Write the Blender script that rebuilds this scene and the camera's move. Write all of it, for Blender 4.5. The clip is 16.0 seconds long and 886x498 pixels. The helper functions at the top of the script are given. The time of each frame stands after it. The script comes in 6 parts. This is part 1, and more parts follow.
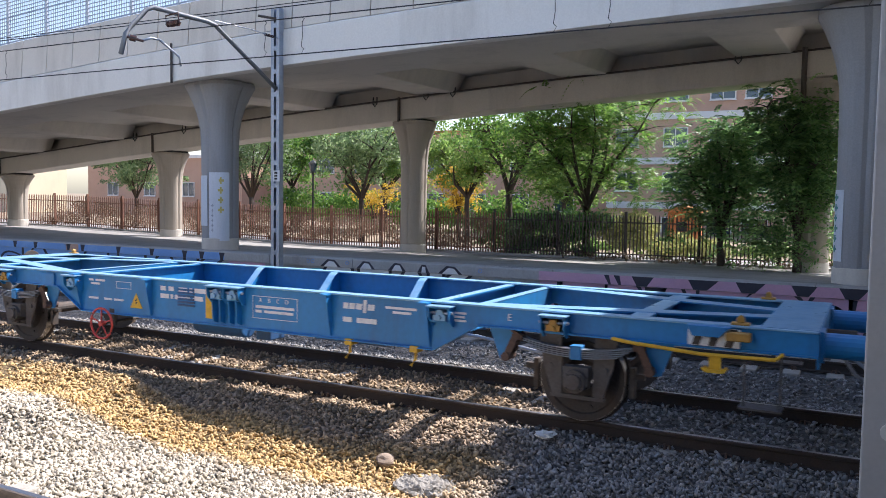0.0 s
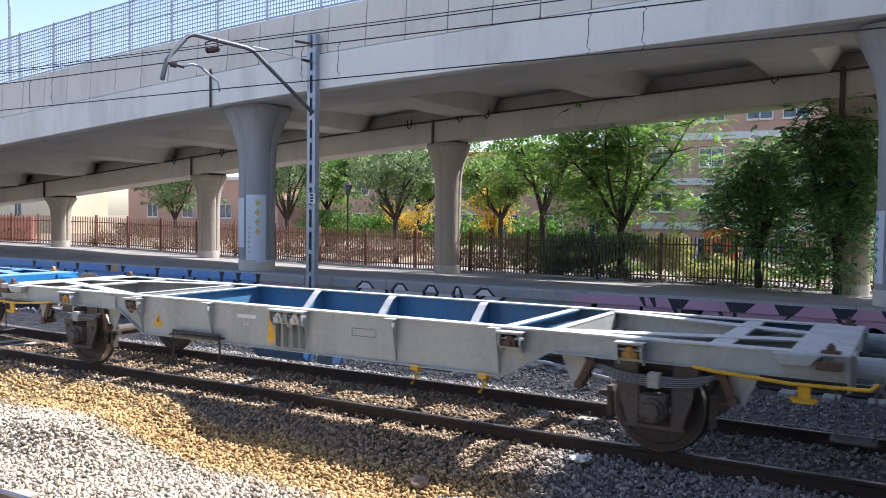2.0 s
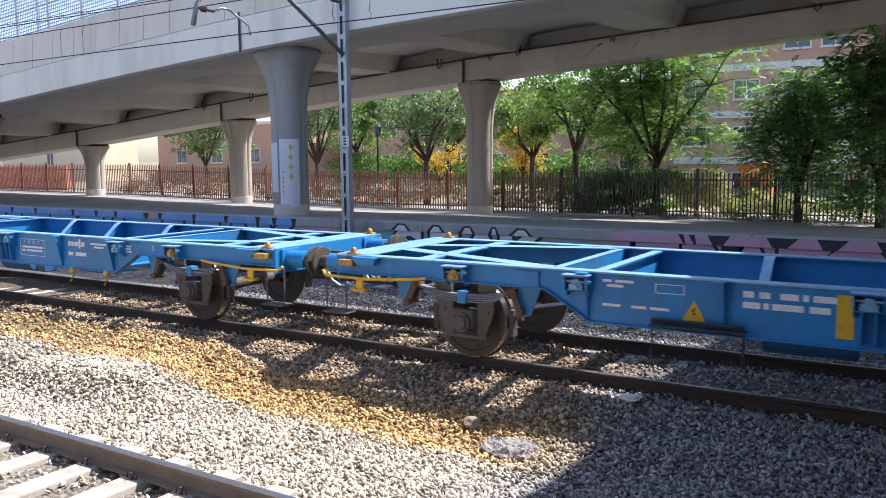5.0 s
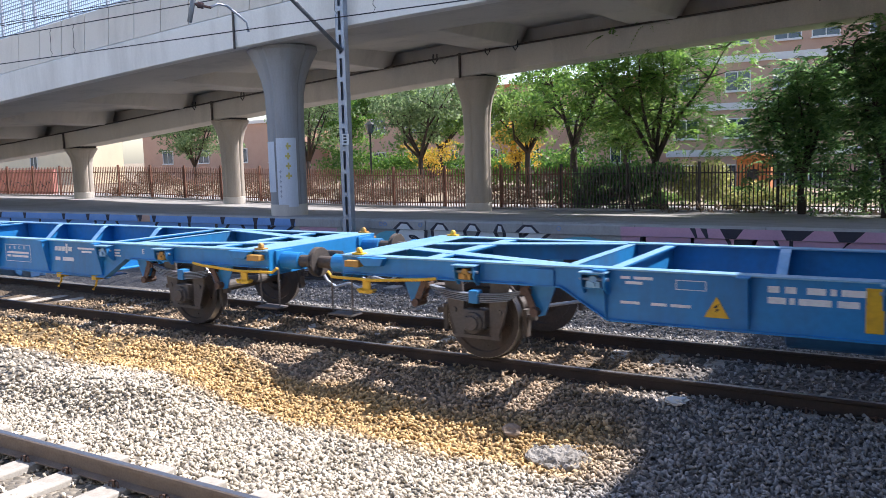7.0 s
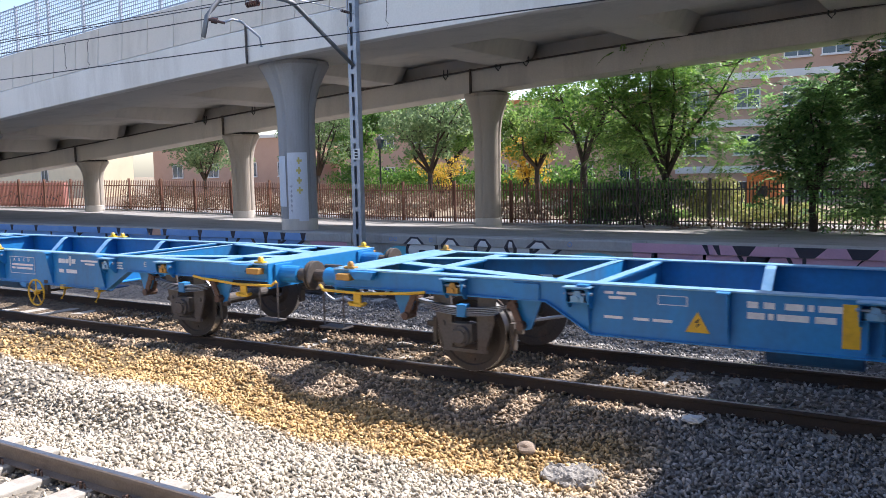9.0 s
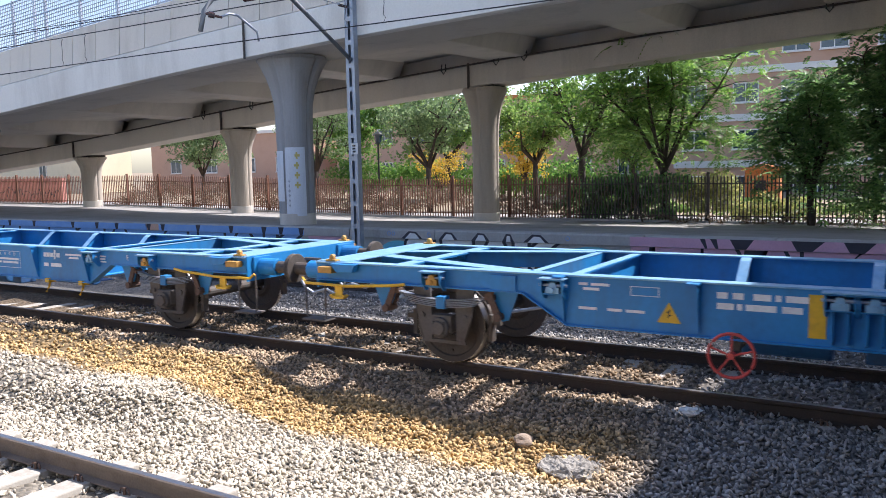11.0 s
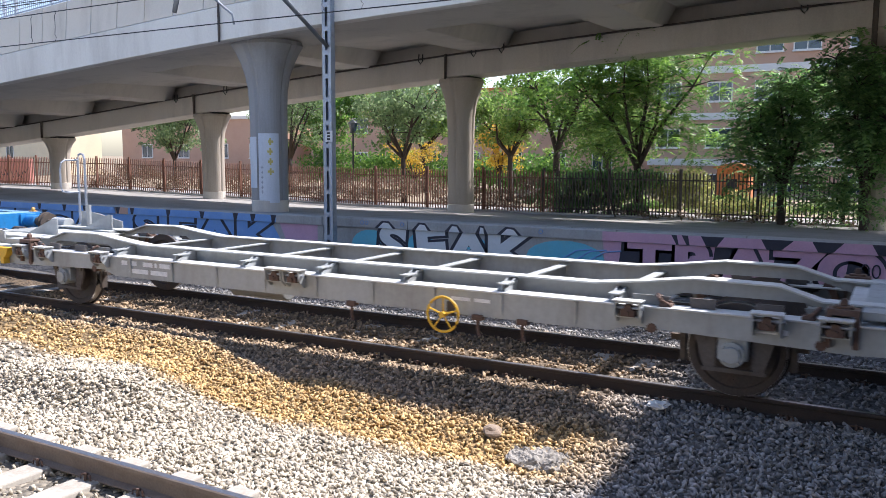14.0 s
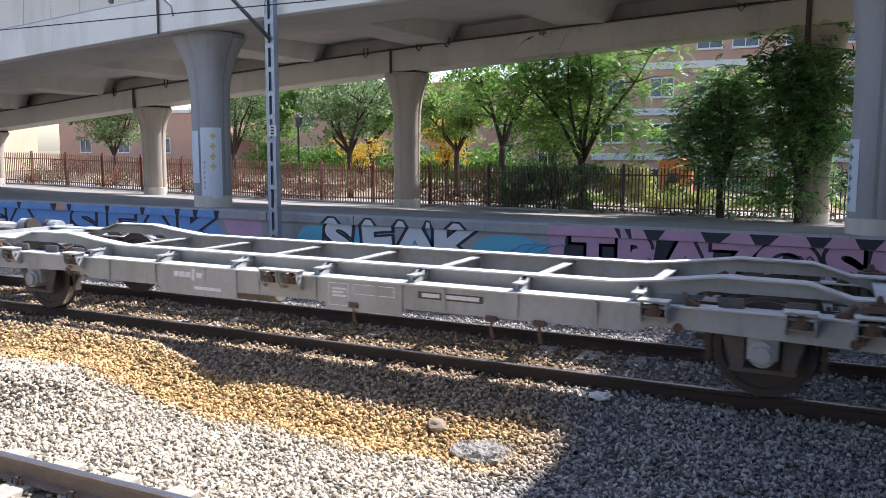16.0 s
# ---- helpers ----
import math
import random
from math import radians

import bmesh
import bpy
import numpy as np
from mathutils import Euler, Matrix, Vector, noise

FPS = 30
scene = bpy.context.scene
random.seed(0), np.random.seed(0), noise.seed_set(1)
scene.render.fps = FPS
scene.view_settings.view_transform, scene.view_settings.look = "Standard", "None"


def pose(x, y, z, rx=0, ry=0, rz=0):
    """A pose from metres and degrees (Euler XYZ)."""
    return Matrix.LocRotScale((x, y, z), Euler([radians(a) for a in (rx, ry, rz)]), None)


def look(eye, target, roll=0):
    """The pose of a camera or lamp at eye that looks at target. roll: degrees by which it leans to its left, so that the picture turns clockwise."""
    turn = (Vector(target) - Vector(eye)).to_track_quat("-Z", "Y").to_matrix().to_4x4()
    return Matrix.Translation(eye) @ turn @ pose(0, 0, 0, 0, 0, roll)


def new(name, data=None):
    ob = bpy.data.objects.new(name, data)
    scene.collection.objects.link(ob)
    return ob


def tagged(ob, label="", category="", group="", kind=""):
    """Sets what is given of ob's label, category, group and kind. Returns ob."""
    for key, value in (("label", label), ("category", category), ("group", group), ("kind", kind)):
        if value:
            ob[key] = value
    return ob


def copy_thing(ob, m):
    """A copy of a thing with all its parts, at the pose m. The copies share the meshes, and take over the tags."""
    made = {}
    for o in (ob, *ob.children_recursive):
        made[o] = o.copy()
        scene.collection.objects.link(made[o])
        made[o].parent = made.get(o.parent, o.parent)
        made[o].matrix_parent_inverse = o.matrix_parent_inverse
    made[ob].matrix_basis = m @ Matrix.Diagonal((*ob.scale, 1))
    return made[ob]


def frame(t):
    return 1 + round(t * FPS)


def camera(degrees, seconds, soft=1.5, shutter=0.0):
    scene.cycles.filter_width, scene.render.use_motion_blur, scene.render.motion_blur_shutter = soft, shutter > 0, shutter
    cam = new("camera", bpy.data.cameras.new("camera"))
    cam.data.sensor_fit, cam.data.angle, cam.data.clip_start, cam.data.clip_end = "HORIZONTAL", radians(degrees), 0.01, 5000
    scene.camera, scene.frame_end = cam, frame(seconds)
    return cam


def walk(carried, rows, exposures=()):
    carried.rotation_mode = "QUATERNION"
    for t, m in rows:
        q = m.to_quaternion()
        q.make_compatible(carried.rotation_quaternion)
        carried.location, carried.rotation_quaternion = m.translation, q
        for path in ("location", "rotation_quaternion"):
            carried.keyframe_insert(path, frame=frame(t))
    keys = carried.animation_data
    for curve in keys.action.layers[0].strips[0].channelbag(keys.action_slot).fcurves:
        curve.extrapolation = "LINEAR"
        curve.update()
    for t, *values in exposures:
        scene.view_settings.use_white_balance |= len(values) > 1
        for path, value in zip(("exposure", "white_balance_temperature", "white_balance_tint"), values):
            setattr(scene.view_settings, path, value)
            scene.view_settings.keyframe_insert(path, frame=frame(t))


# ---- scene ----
PATH = [
    (0, (0.578, 1.597, 2.372), (-0.351, 3.364, 2.246), 0.8),
    (0.5, (0.607, 1.581, 2.378), (-0.345, 3.336, 2.273), 0.8),
    (1, (0.609, 1.574, 2.377), (-0.356, 3.323, 2.281), 0.8),
    (1.5, (0.605, 1.566, 2.387), (-0.383, 3.302, 2.298), 0.7),
    (2, (0.606, 1.547, 2.394), (-0.397, 3.275, 2.318), 0.7),
    (2.5, (0.606, 1.573, 2.391), (-0.416, 3.291, 2.323), 0.7),
    (3, (0.593, 1.558, 2.403), (-0.437, 3.271, 2.339), 0.4),
    (3.5, (0.614, 1.54, 2.419), (-0.425, 3.245, 2.304), -0.2),
    (4, (0.612, 1.571, 2.396), (-0.432, 3.268, 2.222), -0.6),
    (4.5, (0.535, 1.584, 2.415), (-0.52, 3.273, 2.222), -0.6),
    (5, (0.402, 1.46, 2.431), (-0.653, 3.144, 2.208), -0.6),
    (7.5, (-0.31, 1.552, 2.428), (-1.332, 3.255, 2.198), -1.6),
    (8, (-0.328, 1.531, 2.43), (-1.354, 3.234, 2.221), -1.3),
    (8.5, (-0.322, 1.525, 2.435), (-1.364, 3.221, 2.242), -1.2),
    (11, (-0.292, 1.529, 2.408), (-1.331, 3.225, 2.203), -1.3),
    (11.5, (-0.293, 1.537, 2.409), (-1.327, 3.236, 2.201), -1.3),
    (12, (-0.297, 1.548, 2.405), (-1.321, 3.253, 2.193), -1.2),
    (12.5, (-0.316, 1.565, 2.387), (-1.332, 3.273, 2.168), -1.2),
    (13, (-0.313, 1.538, 2.38), (-1.318, 3.253, 2.156), -0.6),
    (13.5, (-0.314, 1.568, 2.379), (-1.306, 3.289, 2.149), -0.1),
    (14, (-0.322, 1.578, 2.375), (-1.303, 3.306, 2.149), 0.2),
    (14.5, (-0.306, 1.571, 2.377), (-1.274, 3.306, 2.15), 0.3),
    (15, (-0.314, 1.588, 2.377), (-1.265, 3.332, 2.15), 0.3),
    (15.5, (-0.284, 1.6, 2.375), (-1.192, 3.367, 2.143), 0.4),
    (16, (-0.279, 1.608, 2.37), (-1.147, 3.394, 2.132), 0.2),
]
cam = camera(57.1, 16.0, soft=0.8, shutter=0.12)
walk(cam, [(t, look(eye, target, roll)) for t, eye, target, roll in PATH])

# ---- world, sun, exposure ----
SUN = Vector((0.40, 0.63, 1.0)).normalized()
world = bpy.data.worlds.new("sky")
scene.world = world
world.use_nodes = True
wn, wl = world.node_tree.nodes, world.node_tree.links
sky = wn.new("ShaderNodeTexSky")
sky.sky_type = "NISHITA"
sky.sun_disc = False
sky.sun_elevation = math.asin(SUN.z)
sky.sun_rotation = math.atan2(SUN.x, SUN.y)
sky.air_density, sky.dust_density = 1.0, 1.2
wl.new(sky.outputs[0], wn["Background"].inputs[0])
wn["Background"].inputs[1].default_value = 0.14
sun_data = bpy.data.lights.new("sun", "SUN")
sun_data.energy, sun_data.angle, sun_data.color = 5.0, radians(0.55), (1.0, 0.955, 0.89)
sun = new("sun", sun_data)
sun.matrix_world = look(SUN * 60, (0, 0, 0))
scene.view_settings.exposure = 0.98
scene.view_settings.use_white_balance = True
scene.view_settings.white_balance_temperature = 6300
scene.view_settings.white_balance_tint = 17

# ---- builders ----
def box(bm, x0, x1, y0, y1, z0, z1):
    m = Matrix.LocRotScale(((x0 + x1) / 2, (y0 + y1) / 2, (z0 + z1) / 2), None, (abs(x1 - x0), abs(y1 - y0), abs(z1 - z0)))
    bmesh.ops.create_cube(bm, size=1, matrix=m)
    return bm


def cyl(bm, a, b, r, seg=12, r2=None):
    a, b = Vector(a), Vector(b)
    d = b - a
    m = Matrix.Translation((a + b) / 2) @ d.to_track_quat("Z", "Y").to_matrix().to_4x4()
    bmesh.ops.create_cone(bm, cap_ends=True, segments=seg, radius1=r, radius2=r if r2 is None else r2, depth=d.length, matrix=m)
    return bm


def tube(bm, pts, r, seg=8, taper=None):
    """A bent round bar through the points."""
    pts = [Vector(p) for p in pts]
    rings = []
    for i, p in enumerate(pts):
        d = (pts[min(i + 1, len(pts) - 1)] - pts[max(i - 1, 0)]).normalized()
        up = Vector((0, 0, 1)) if abs(d.z) < 0.9 else Vector((1, 0, 0))
        s = d.cross(up).normalized()
        u = s.cross(d)
        rr = r if taper is None else r + (taper - r) * i / (len(pts) - 1)
        rings.append([bm.verts.new(p + (s * math.cos(2 * math.pi * k / seg) + u * math.sin(2 * math.pi * k / seg)) * rr) for k in range(seg)])
    for a, b in zip(rings, rings[1:]):
        for k in range(seg):
            bm.faces.new((a[k], a[(k + 1) % seg], b[(k + 1) % seg], b[k]))
    bm.faces.new(rings[0][::-1])
    bm.faces.new(rings[-1])
    return bm


def prism(bm, poly, axis, lo, hi):
    """A flat outline, carried along one axis from lo to hi. poly holds the two other coordinates in order."""
    def at(p, v):
        return {"x": (v, p[0], p[1]), "y": (p[0], v, p[1]), "z": (p[0], p[1], v)}[axis]
    a = [bm.verts.new(at(p, lo)) for p in poly]
    b = [bm.verts.new(at(p, hi)) for p in poly]
    n = len(poly)
    bm.faces.new(a[::-1]), bm.faces.new(b)
    for i in range(n):
        bm.faces.new((a[i], a[(i + 1) % n], b[(i + 1) % n], b[i]))
    return bm


def sweep(bm, sections):
    """Closed outlines with the same number of points, skinned one to the next, ends closed."""
    rows = [[bm.verts.new(p) for p in s] for s in sections]
    n = len(rows[0])
    for a, b in zip(rows, rows[1:]):
        for i in range(n):
            bm.faces.new((a[i], a[(i + 1) % n], b[(i + 1) % n], b[i]))
    bm.faces.new(rows[0][::-1])
    bm.faces.new(rows[-1])
    return bm


def mesh_of(name, bm, material, smooth=False):
    bmesh.ops.recalc_face_normals(bm, faces=bm.faces)
    me = bpy.data.meshes.new(name)
    bm.to_mesh(me)
    bm.free()
    me.materials.append(material)
    if smooth:
        for p in me.polygons:
            p.use_smooth = True
    return me


def part(name, bm, material, parent=None, label="", bevel=0.0, smooth=False):
    ob = new(name, mesh_of(name, bm, material, smooth))
    ob.parent = parent
    if bevel:
        mod = ob.modifiers.new("bevel", "BEVEL")
        mod.width, mod.segments, mod.limit_method = bevel, 2, "ANGLE"
    return tagged(ob, label)


def thing(name, m, label, category, group="", kind=""):
    ob = new(name)
    ob.empty_display_size = 0.1
    ob.matrix_basis = m
    return tagged(ob, label, category, group, kind)


def raw(name, verts, faces, material, parent=None, smooth=False):
    """A mesh from arrays of corners and of faces with one number of corners."""
    verts, faces = np.asarray(verts, "f"), np.asarray(faces, "i")
    me = bpy.data.meshes.new(name)
    me.vertices.add(len(verts))
    me.vertices.foreach_set("co", verts.ravel())
    me.loops.add(faces.size)
    me.loops.foreach_set("vertex_index", faces.ravel())
    me.polygons.add(len(faces))
    me.polygons.foreach_set("loop_start", np.arange(0, faces.size, faces.shape[1], dtype="i"))
    if smooth:
        me.polygons.foreach_set("use_smooth", np.ones(len(faces), bool))
    me.update(calc_edges=True)
    me.materials.append(material)
    ob = new(name, me)
    ob.parent = parent
    return ob


# ---- materials ----
def paint(name, base, rough=0.5, metal=0.0, grain=30.0, vary=0.12, stain=None, amount=0.35, patch=1.6, bump=0.15, streak=False, dist=0.01):
    """A surface with fine grain, broad stains of a second colour and fine relief."""
    m = bpy.data.materials.new(name)
    m.use_nodes = True
    n, l = m.node_tree.nodes, m.node_tree.links
    b = n["Principled BSDF"]
    tc = n.new("ShaderNodeTexCoord")
    mp = n.new("ShaderNodeMapping")
    l.new(tc.outputs["Object"], mp.inputs[0])
    if streak:
        mp.inputs["Scale"].default_value = (1.0, 1.0, 0.16)
    big, fine = n.new("ShaderNodeTexNoise"), n.new("ShaderNodeTexNoise")
    big.inputs["Scale"].default_value, big.inputs["Detail"].default_value, big.inputs["Roughness"].default_value = patch, 8, 0.68
    fine.inputs["Scale"].default_value, fine.inputs["Detail"].default_value = grain, 6
    l.new(mp.outputs[0], big.inputs["Vector"])
    l.new(tc.outputs["Object"], fine.inputs["Vector"])
    ramp = n.new("ShaderNodeValToRGB")
    ramp.color_ramp.elements[0].position, ramp.color_ramp.elements[1].position = 0.48, 0.72
    l.new(big.outputs[0], ramp.inputs[0])
    stain = stain or tuple(c * 0.55 for c in base)
    amt = n.new("ShaderNodeMath")
    amt.operation = "MULTIPLY"
    amt.inputs[1].default_value = amount
    l.new(ramp.outputs[0], amt.inputs[0])
    mix = n.new("ShaderNodeMix")
    mix.data_type = "RGBA"
    mix.inputs["A"].default_value, mix.inputs["B"].default_value = (*base, 1), (*stain, 1)
    l.new(amt.outputs[0], mix.inputs["Factor"])
    hsv = n.new("ShaderNodeHueSaturation")
    val = n.new("ShaderNodeMapRange")
    val.inputs["To Min"].default_value, val.inputs["To Max"].default_value = 1 - 2 * vary, 1 + 2 * vary
    l.new(fine.outputs[0], val.inputs["Value"])
    l.new(val.outputs[0], hsv.inputs["Value"])
    l.new(mix.outputs["Result"], hsv.inputs["Color"])
    l.new(hsv.outputs[0], b.inputs["Base Color"])
    rr = n.new("ShaderNodeMapRange")
    rr.inputs["To Min"].default_value, rr.inputs["To Max"].default_value = max(0.05, rough - 0.15), min(1, rough + 0.15)
    l.new(big.outputs[0], rr.inputs["Value"])
    l.new(rr.outputs[0], b.inputs["Roughness"])
    b.inputs["Metallic"].default_value = metal
    if bump:
        bp = n.new("ShaderNodeBump")
        bp.inputs["Strength"].default_value, bp.inputs["Distance"].default_value = bump, dist
        l.new(fine.outputs[0], bp.inputs["Height"])
        l.new(bp.outputs[0], b.inputs["Normal"])
    return m


M_CONC = paint("viaduct_concrete", (0.58, 0.545, 0.49), 0.85, grain=25, vary=0.07, stain=(0.31, 0.30, 0.285), amount=0.45, patch=0.8, streak=True)
M_FASCIA = paint("pale_concrete", (0.75, 0.725, 0.68), 0.85, grain=25, vary=0.05, stain=(0.42, 0.39, 0.35), amount=0.5, patch=0.7, streak=True)
M_PARAPET = paint("weathered_parapet_concrete", (0.66, 0.615, 0.55), 0.85, grain=25, vary=0.06, stain=(0.40, 0.365, 0.32), amount=0.55, patch=0.9, streak=True)
M_COLUMN = paint("column_concrete", (0.31, 0.315, 0.325), 0.8, grain=30, vary=0.08, stain=(0.20, 0.185, 0.17), amount=0.6, patch=1.2, streak=True)
M_TAN = paint("tan_column_concrete", (0.40, 0.355, 0.30), 0.85, grain=30, vary=0.08, stain=(0.25, 0.22, 0.18), amount=0.5, patch=1.2, streak=True)
M_PLAT = paint("platform_paving", (0.27, 0.265, 0.255), 0.9, grain=18, vary=0.14, stain=(0.15, 0.145, 0.14), amount=0.6, patch=0.9)
M_WALL = paint("platform_wall", (0.36, 0.36, 0.35), 0.85, grain=22, vary=0.1, stain=(0.2, 0.19, 0.17), amount=0.6, patch=1.5, streak=True)
M_EARTH = paint("earth", (0.24, 0.19, 0.13), 0.95, grain=9, vary=0.25, stain=(0.16, 0.15, 0.07), amount=0.7, patch=0.5, bump=0.6, dist=0.05)
M_RAIL = paint("rusty_rail", (0.045, 0.033, 0.027), 0.85, grain=60, vary=0.2, stain=(0.085, 0.052, 0.034), amount=0.5, patch=6, bump=0.4, dist=0.004)
M_RAILDUST = paint("dusty_rail", (0.23, 0.185, 0.15), 0.85, grain=60, vary=0.15, stain=(0.15, 0.10, 0.07), amount=0.5, patch=5, bump=0.3, dist=0.004)
M_RAILTOP = paint("worn_rail_head", (0.38, 0.36, 0.35), 0.38, 1.0, grain=90, vary=0.08, stain=(0.22, 0.17, 0.14), amount=0.4, patch=5, bump=0.05)
M_SLEEPER = paint("concrete_sleeper", (0.36, 0.34, 0.30), 0.9, grain=40, vary=0.14, stain=(0.2, 0.15, 0.1), amount=0.6, patch=3)
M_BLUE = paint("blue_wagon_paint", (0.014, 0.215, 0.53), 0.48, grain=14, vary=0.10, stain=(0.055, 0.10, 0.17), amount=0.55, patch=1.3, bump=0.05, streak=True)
# Blue lightened to put sun glare into top faces; also pale spigot paint
M_BLUETOP = paint("pale_sunlit_blue_paint", (0.22, 0.42, 0.62), 0.32, grain=18, vary=0.10, stain=(0.06, 0.26, 0.52), amount=0.6, patch=3.0, bump=0.05)
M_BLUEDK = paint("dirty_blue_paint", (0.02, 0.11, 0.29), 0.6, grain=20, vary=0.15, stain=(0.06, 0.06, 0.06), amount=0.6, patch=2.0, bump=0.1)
M_PALEBLUE = paint("faded_grey_blue_paint", (0.40, 0.45, 0.45), 0.6, grain=16, vary=0.10, stain=(0.17, 0.18, 0.17), amount=0.6, patch=1.1, bump=0.05, streak=True)
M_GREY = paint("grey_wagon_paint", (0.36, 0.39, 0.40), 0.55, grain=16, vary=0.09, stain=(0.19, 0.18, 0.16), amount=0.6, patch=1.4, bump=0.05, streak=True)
# Grey with sunlight painted in for top faces, and the pale wagon's flanges
M_GREYTOP = paint("pale_sunlit_grey_paint", (0.56, 0.58, 0.58), 0.5, grain=18, vary=0.08, stain=(0.30, 0.28, 0.25), amount=0.5, patch=3.0, bump=0.05)
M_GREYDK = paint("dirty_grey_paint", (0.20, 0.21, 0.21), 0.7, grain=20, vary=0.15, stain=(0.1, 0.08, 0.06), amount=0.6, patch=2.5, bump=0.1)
M_STEEL = paint("dirty_running_gear", (0.085, 0.075, 0.068), 0.75, 0.2, grain=30, vary=0.22, stain=(0.13, 0.08, 0.05), amount=0.6, patch=5, bump=0.25)
M_GUARD = paint("dusty_axle_guard", (0.115, 0.105, 0.10), 0.8, 0.0, grain=30, vary=0.2, stain=(0.10, 0.07, 0.05), amount=0.6, patch=5, bump=0.2)
M_SPRING = paint("spring_steel", (0.20, 0.24, 0.30), 0.5, 0.2, grain=30, vary=0.2, stain=(0.2, 0.09, 0.05), amount=0.5, patch=4, bump=0.1)
M_WHEEL = paint("wheel_steel", (0.07, 0.061, 0.057), 0.65, 0.4, grain=35, vary=0.2, stain=(0.15, 0.10, 0.07), amount=0.5, patch=4, bump=0.2)
M_TREAD = paint("polished_tread", (0.45, 0.44, 0.43), 0.3, 1.0, grain=60, vary=0.06, bump=0.03)
M_RUST = paint("rust", (0.125, 0.078, 0.06), 0.9, grain=45, vary=0.25, stain=(0.10, 0.06, 0.045), amount=0.6, patch=9, bump=0.3)
M_YELLOW = paint("yellow_paint", (0.72, 0.43, 0.025), 0.5, grain=25, vary=0.10, stain=(0.32, 0.17, 0.04), amount=0.45, patch=6, bump=0.06)
M_OCHRE = paint("worn_ochre_paint", (0.46, 0.25, 0.05), 0.6, grain=25, vary=0.15, stain=(0.2, 0.10, 0.05), amount=0.6, patch=8, bump=0.1)
M_RED = paint("red_paint", (0.58, 0.07, 0.06), 0.5, grain=25, vary=0.1, stain=(0.3, 0.06, 0.05), amount=0.4, patch=6, bump=0.06)
M_WHITE = paint("white_stencil", (0.74, 0.77, 0.80), 0.7, grain=60, vary=0.08, stain=(0.4, 0.47, 0.55), amount=0.6, patch=14, bump=0)
M_BLACK = paint("black_paint", (0.025, 0.025, 0.03), 0.6, grain=30, vary=0.2, bump=0.03)
M_GALV = paint("galvanised_steel", (0.36, 0.40, 0.46), 0.55, 0.5, grain=40, vary=0.1, stain=(0.22, 0.24, 0.27), amount=0.5, patch=3, bump=0.06)
M_MESH = paint("grey_blue_mesh", (0.30, 0.36, 0.45), 0.55, 0.3, grain=40, vary=0.08, bump=0)
M_FENCE = paint("brown_fence_paint", (0.18, 0.085, 0.057), 0.7, grain=40, vary=0.15, stain=(0.26, 0.10, 0.05), amount=0.5, patch=4, bump=0.05)
M_FENCEDK = paint("dark_fence_paint", (0.055, 0.045, 0.04), 0.7, grain=40, vary=0.15, stain=(0.12, 0.06, 0.04), amount=0.5, patch=4, bump=0.05)
M_WIRE = paint("copper_wire", (0.05, 0.05, 0.055), 0.6, 0.6, grain=80, vary=0.1, bump=0)
M_INSUL = paint("brown_insulator", (0.06, 0.03, 0.025), 0.25, grain=60, vary=0.1, bump=0)
M_BARK = paint("bark", (0.055, 0.04, 0.032), 0.95, grain=22, vary=0.3, stain=(0.10, 0.08, 0.06), amount=0.5, patch=4, bump=0.6, dist=0.02)
M_PINKWALL = paint("salmon_render", (0.52, 0.33, 0.24), 0.9, grain=20, vary=0.06, stain=(0.4, 0.24, 0.17), amount=0.4, patch=0.5)
M_CREAM = paint("cream_render", (0.72, 0.62, 0.44), 0.9, grain=20, vary=0.05, stain=(0.55, 0.46, 0.33), amount=0.4, patch=0.5)
M_BAND = paint("white_band", (0.72, 0.70, 0.67), 0.8, grain=20, vary=0.05, stain=(0.5, 0.48, 0.45), amount=0.4, patch=0.6)
M_ORANGE = paint("orange_brick", (0.50, 0.19, 0.07), 0.85, grain=14, vary=0.15, stain=(0.36, 0.14, 0.06), amount=0.5, patch=1.5)
M_REDWALL = paint("pink_painted_wall", (0.55, 0.24, 0.20), 0.9, grain=14, vary=0.1, stain=(0.42, 0.14, 0.11), amount=0.6, patch=0.9)
M_PATCH = paint("whitewash", (0.62, 0.67, 0.74), 0.85, grain=25, vary=0.06, stain=(0.48, 0.52, 0.57), amount=0.5, patch=2.5, streak=True)
M_PINK = paint("pink_spray", (0.55, 0.33, 0.44), 0.75, grain=25, vary=0.06, stain=(0.42, 0.26, 0.34), amount=0.5, patch=1.8)
M_SPRAYBLUE = paint("blue_spray", (0.16, 0.32, 0.62), 0.75, grain=25, vary=0.06, stain=(0.28, 0.42, 0.66), amount=0.6, patch=2.0)
M_SPRAYCYAN = paint("cyan_spray", (0.12, 0.45, 0.58), 0.75, grain=25, vary=0.06, stain=(0.2, 0.42, 0.46), amount=0.5, patch=2.0)
M_SPRAYWHITE = paint("white_spray", (0.66, 0.68, 0.68), 0.75, grain=25, vary=0.06, stain=(0.5, 0.5, 0.5), amount=0.5, patch=2.0)
M_SPRAYBLACK = paint("black_spray", (0.035, 0.035, 0.05), 0.75, grain=25, vary=0.1, bump=0.03)
M_SPRAYYEL = paint("yellow_spray", (0.55, 0.48, 0.16), 0.75, grain=25, vary=0.1, bump=0.03)
M_SPRAYTEAL = paint("teal_spray", (0.12, 0.30, 0.30), 0.75, grain=25, vary=0.1, bump=0.03)
M_LAMPPOST = paint("dark_green_iron", (0.03, 0.035, 0.03), 0.5, 0.4, grain=40, vary=0.1, bump=0.03)
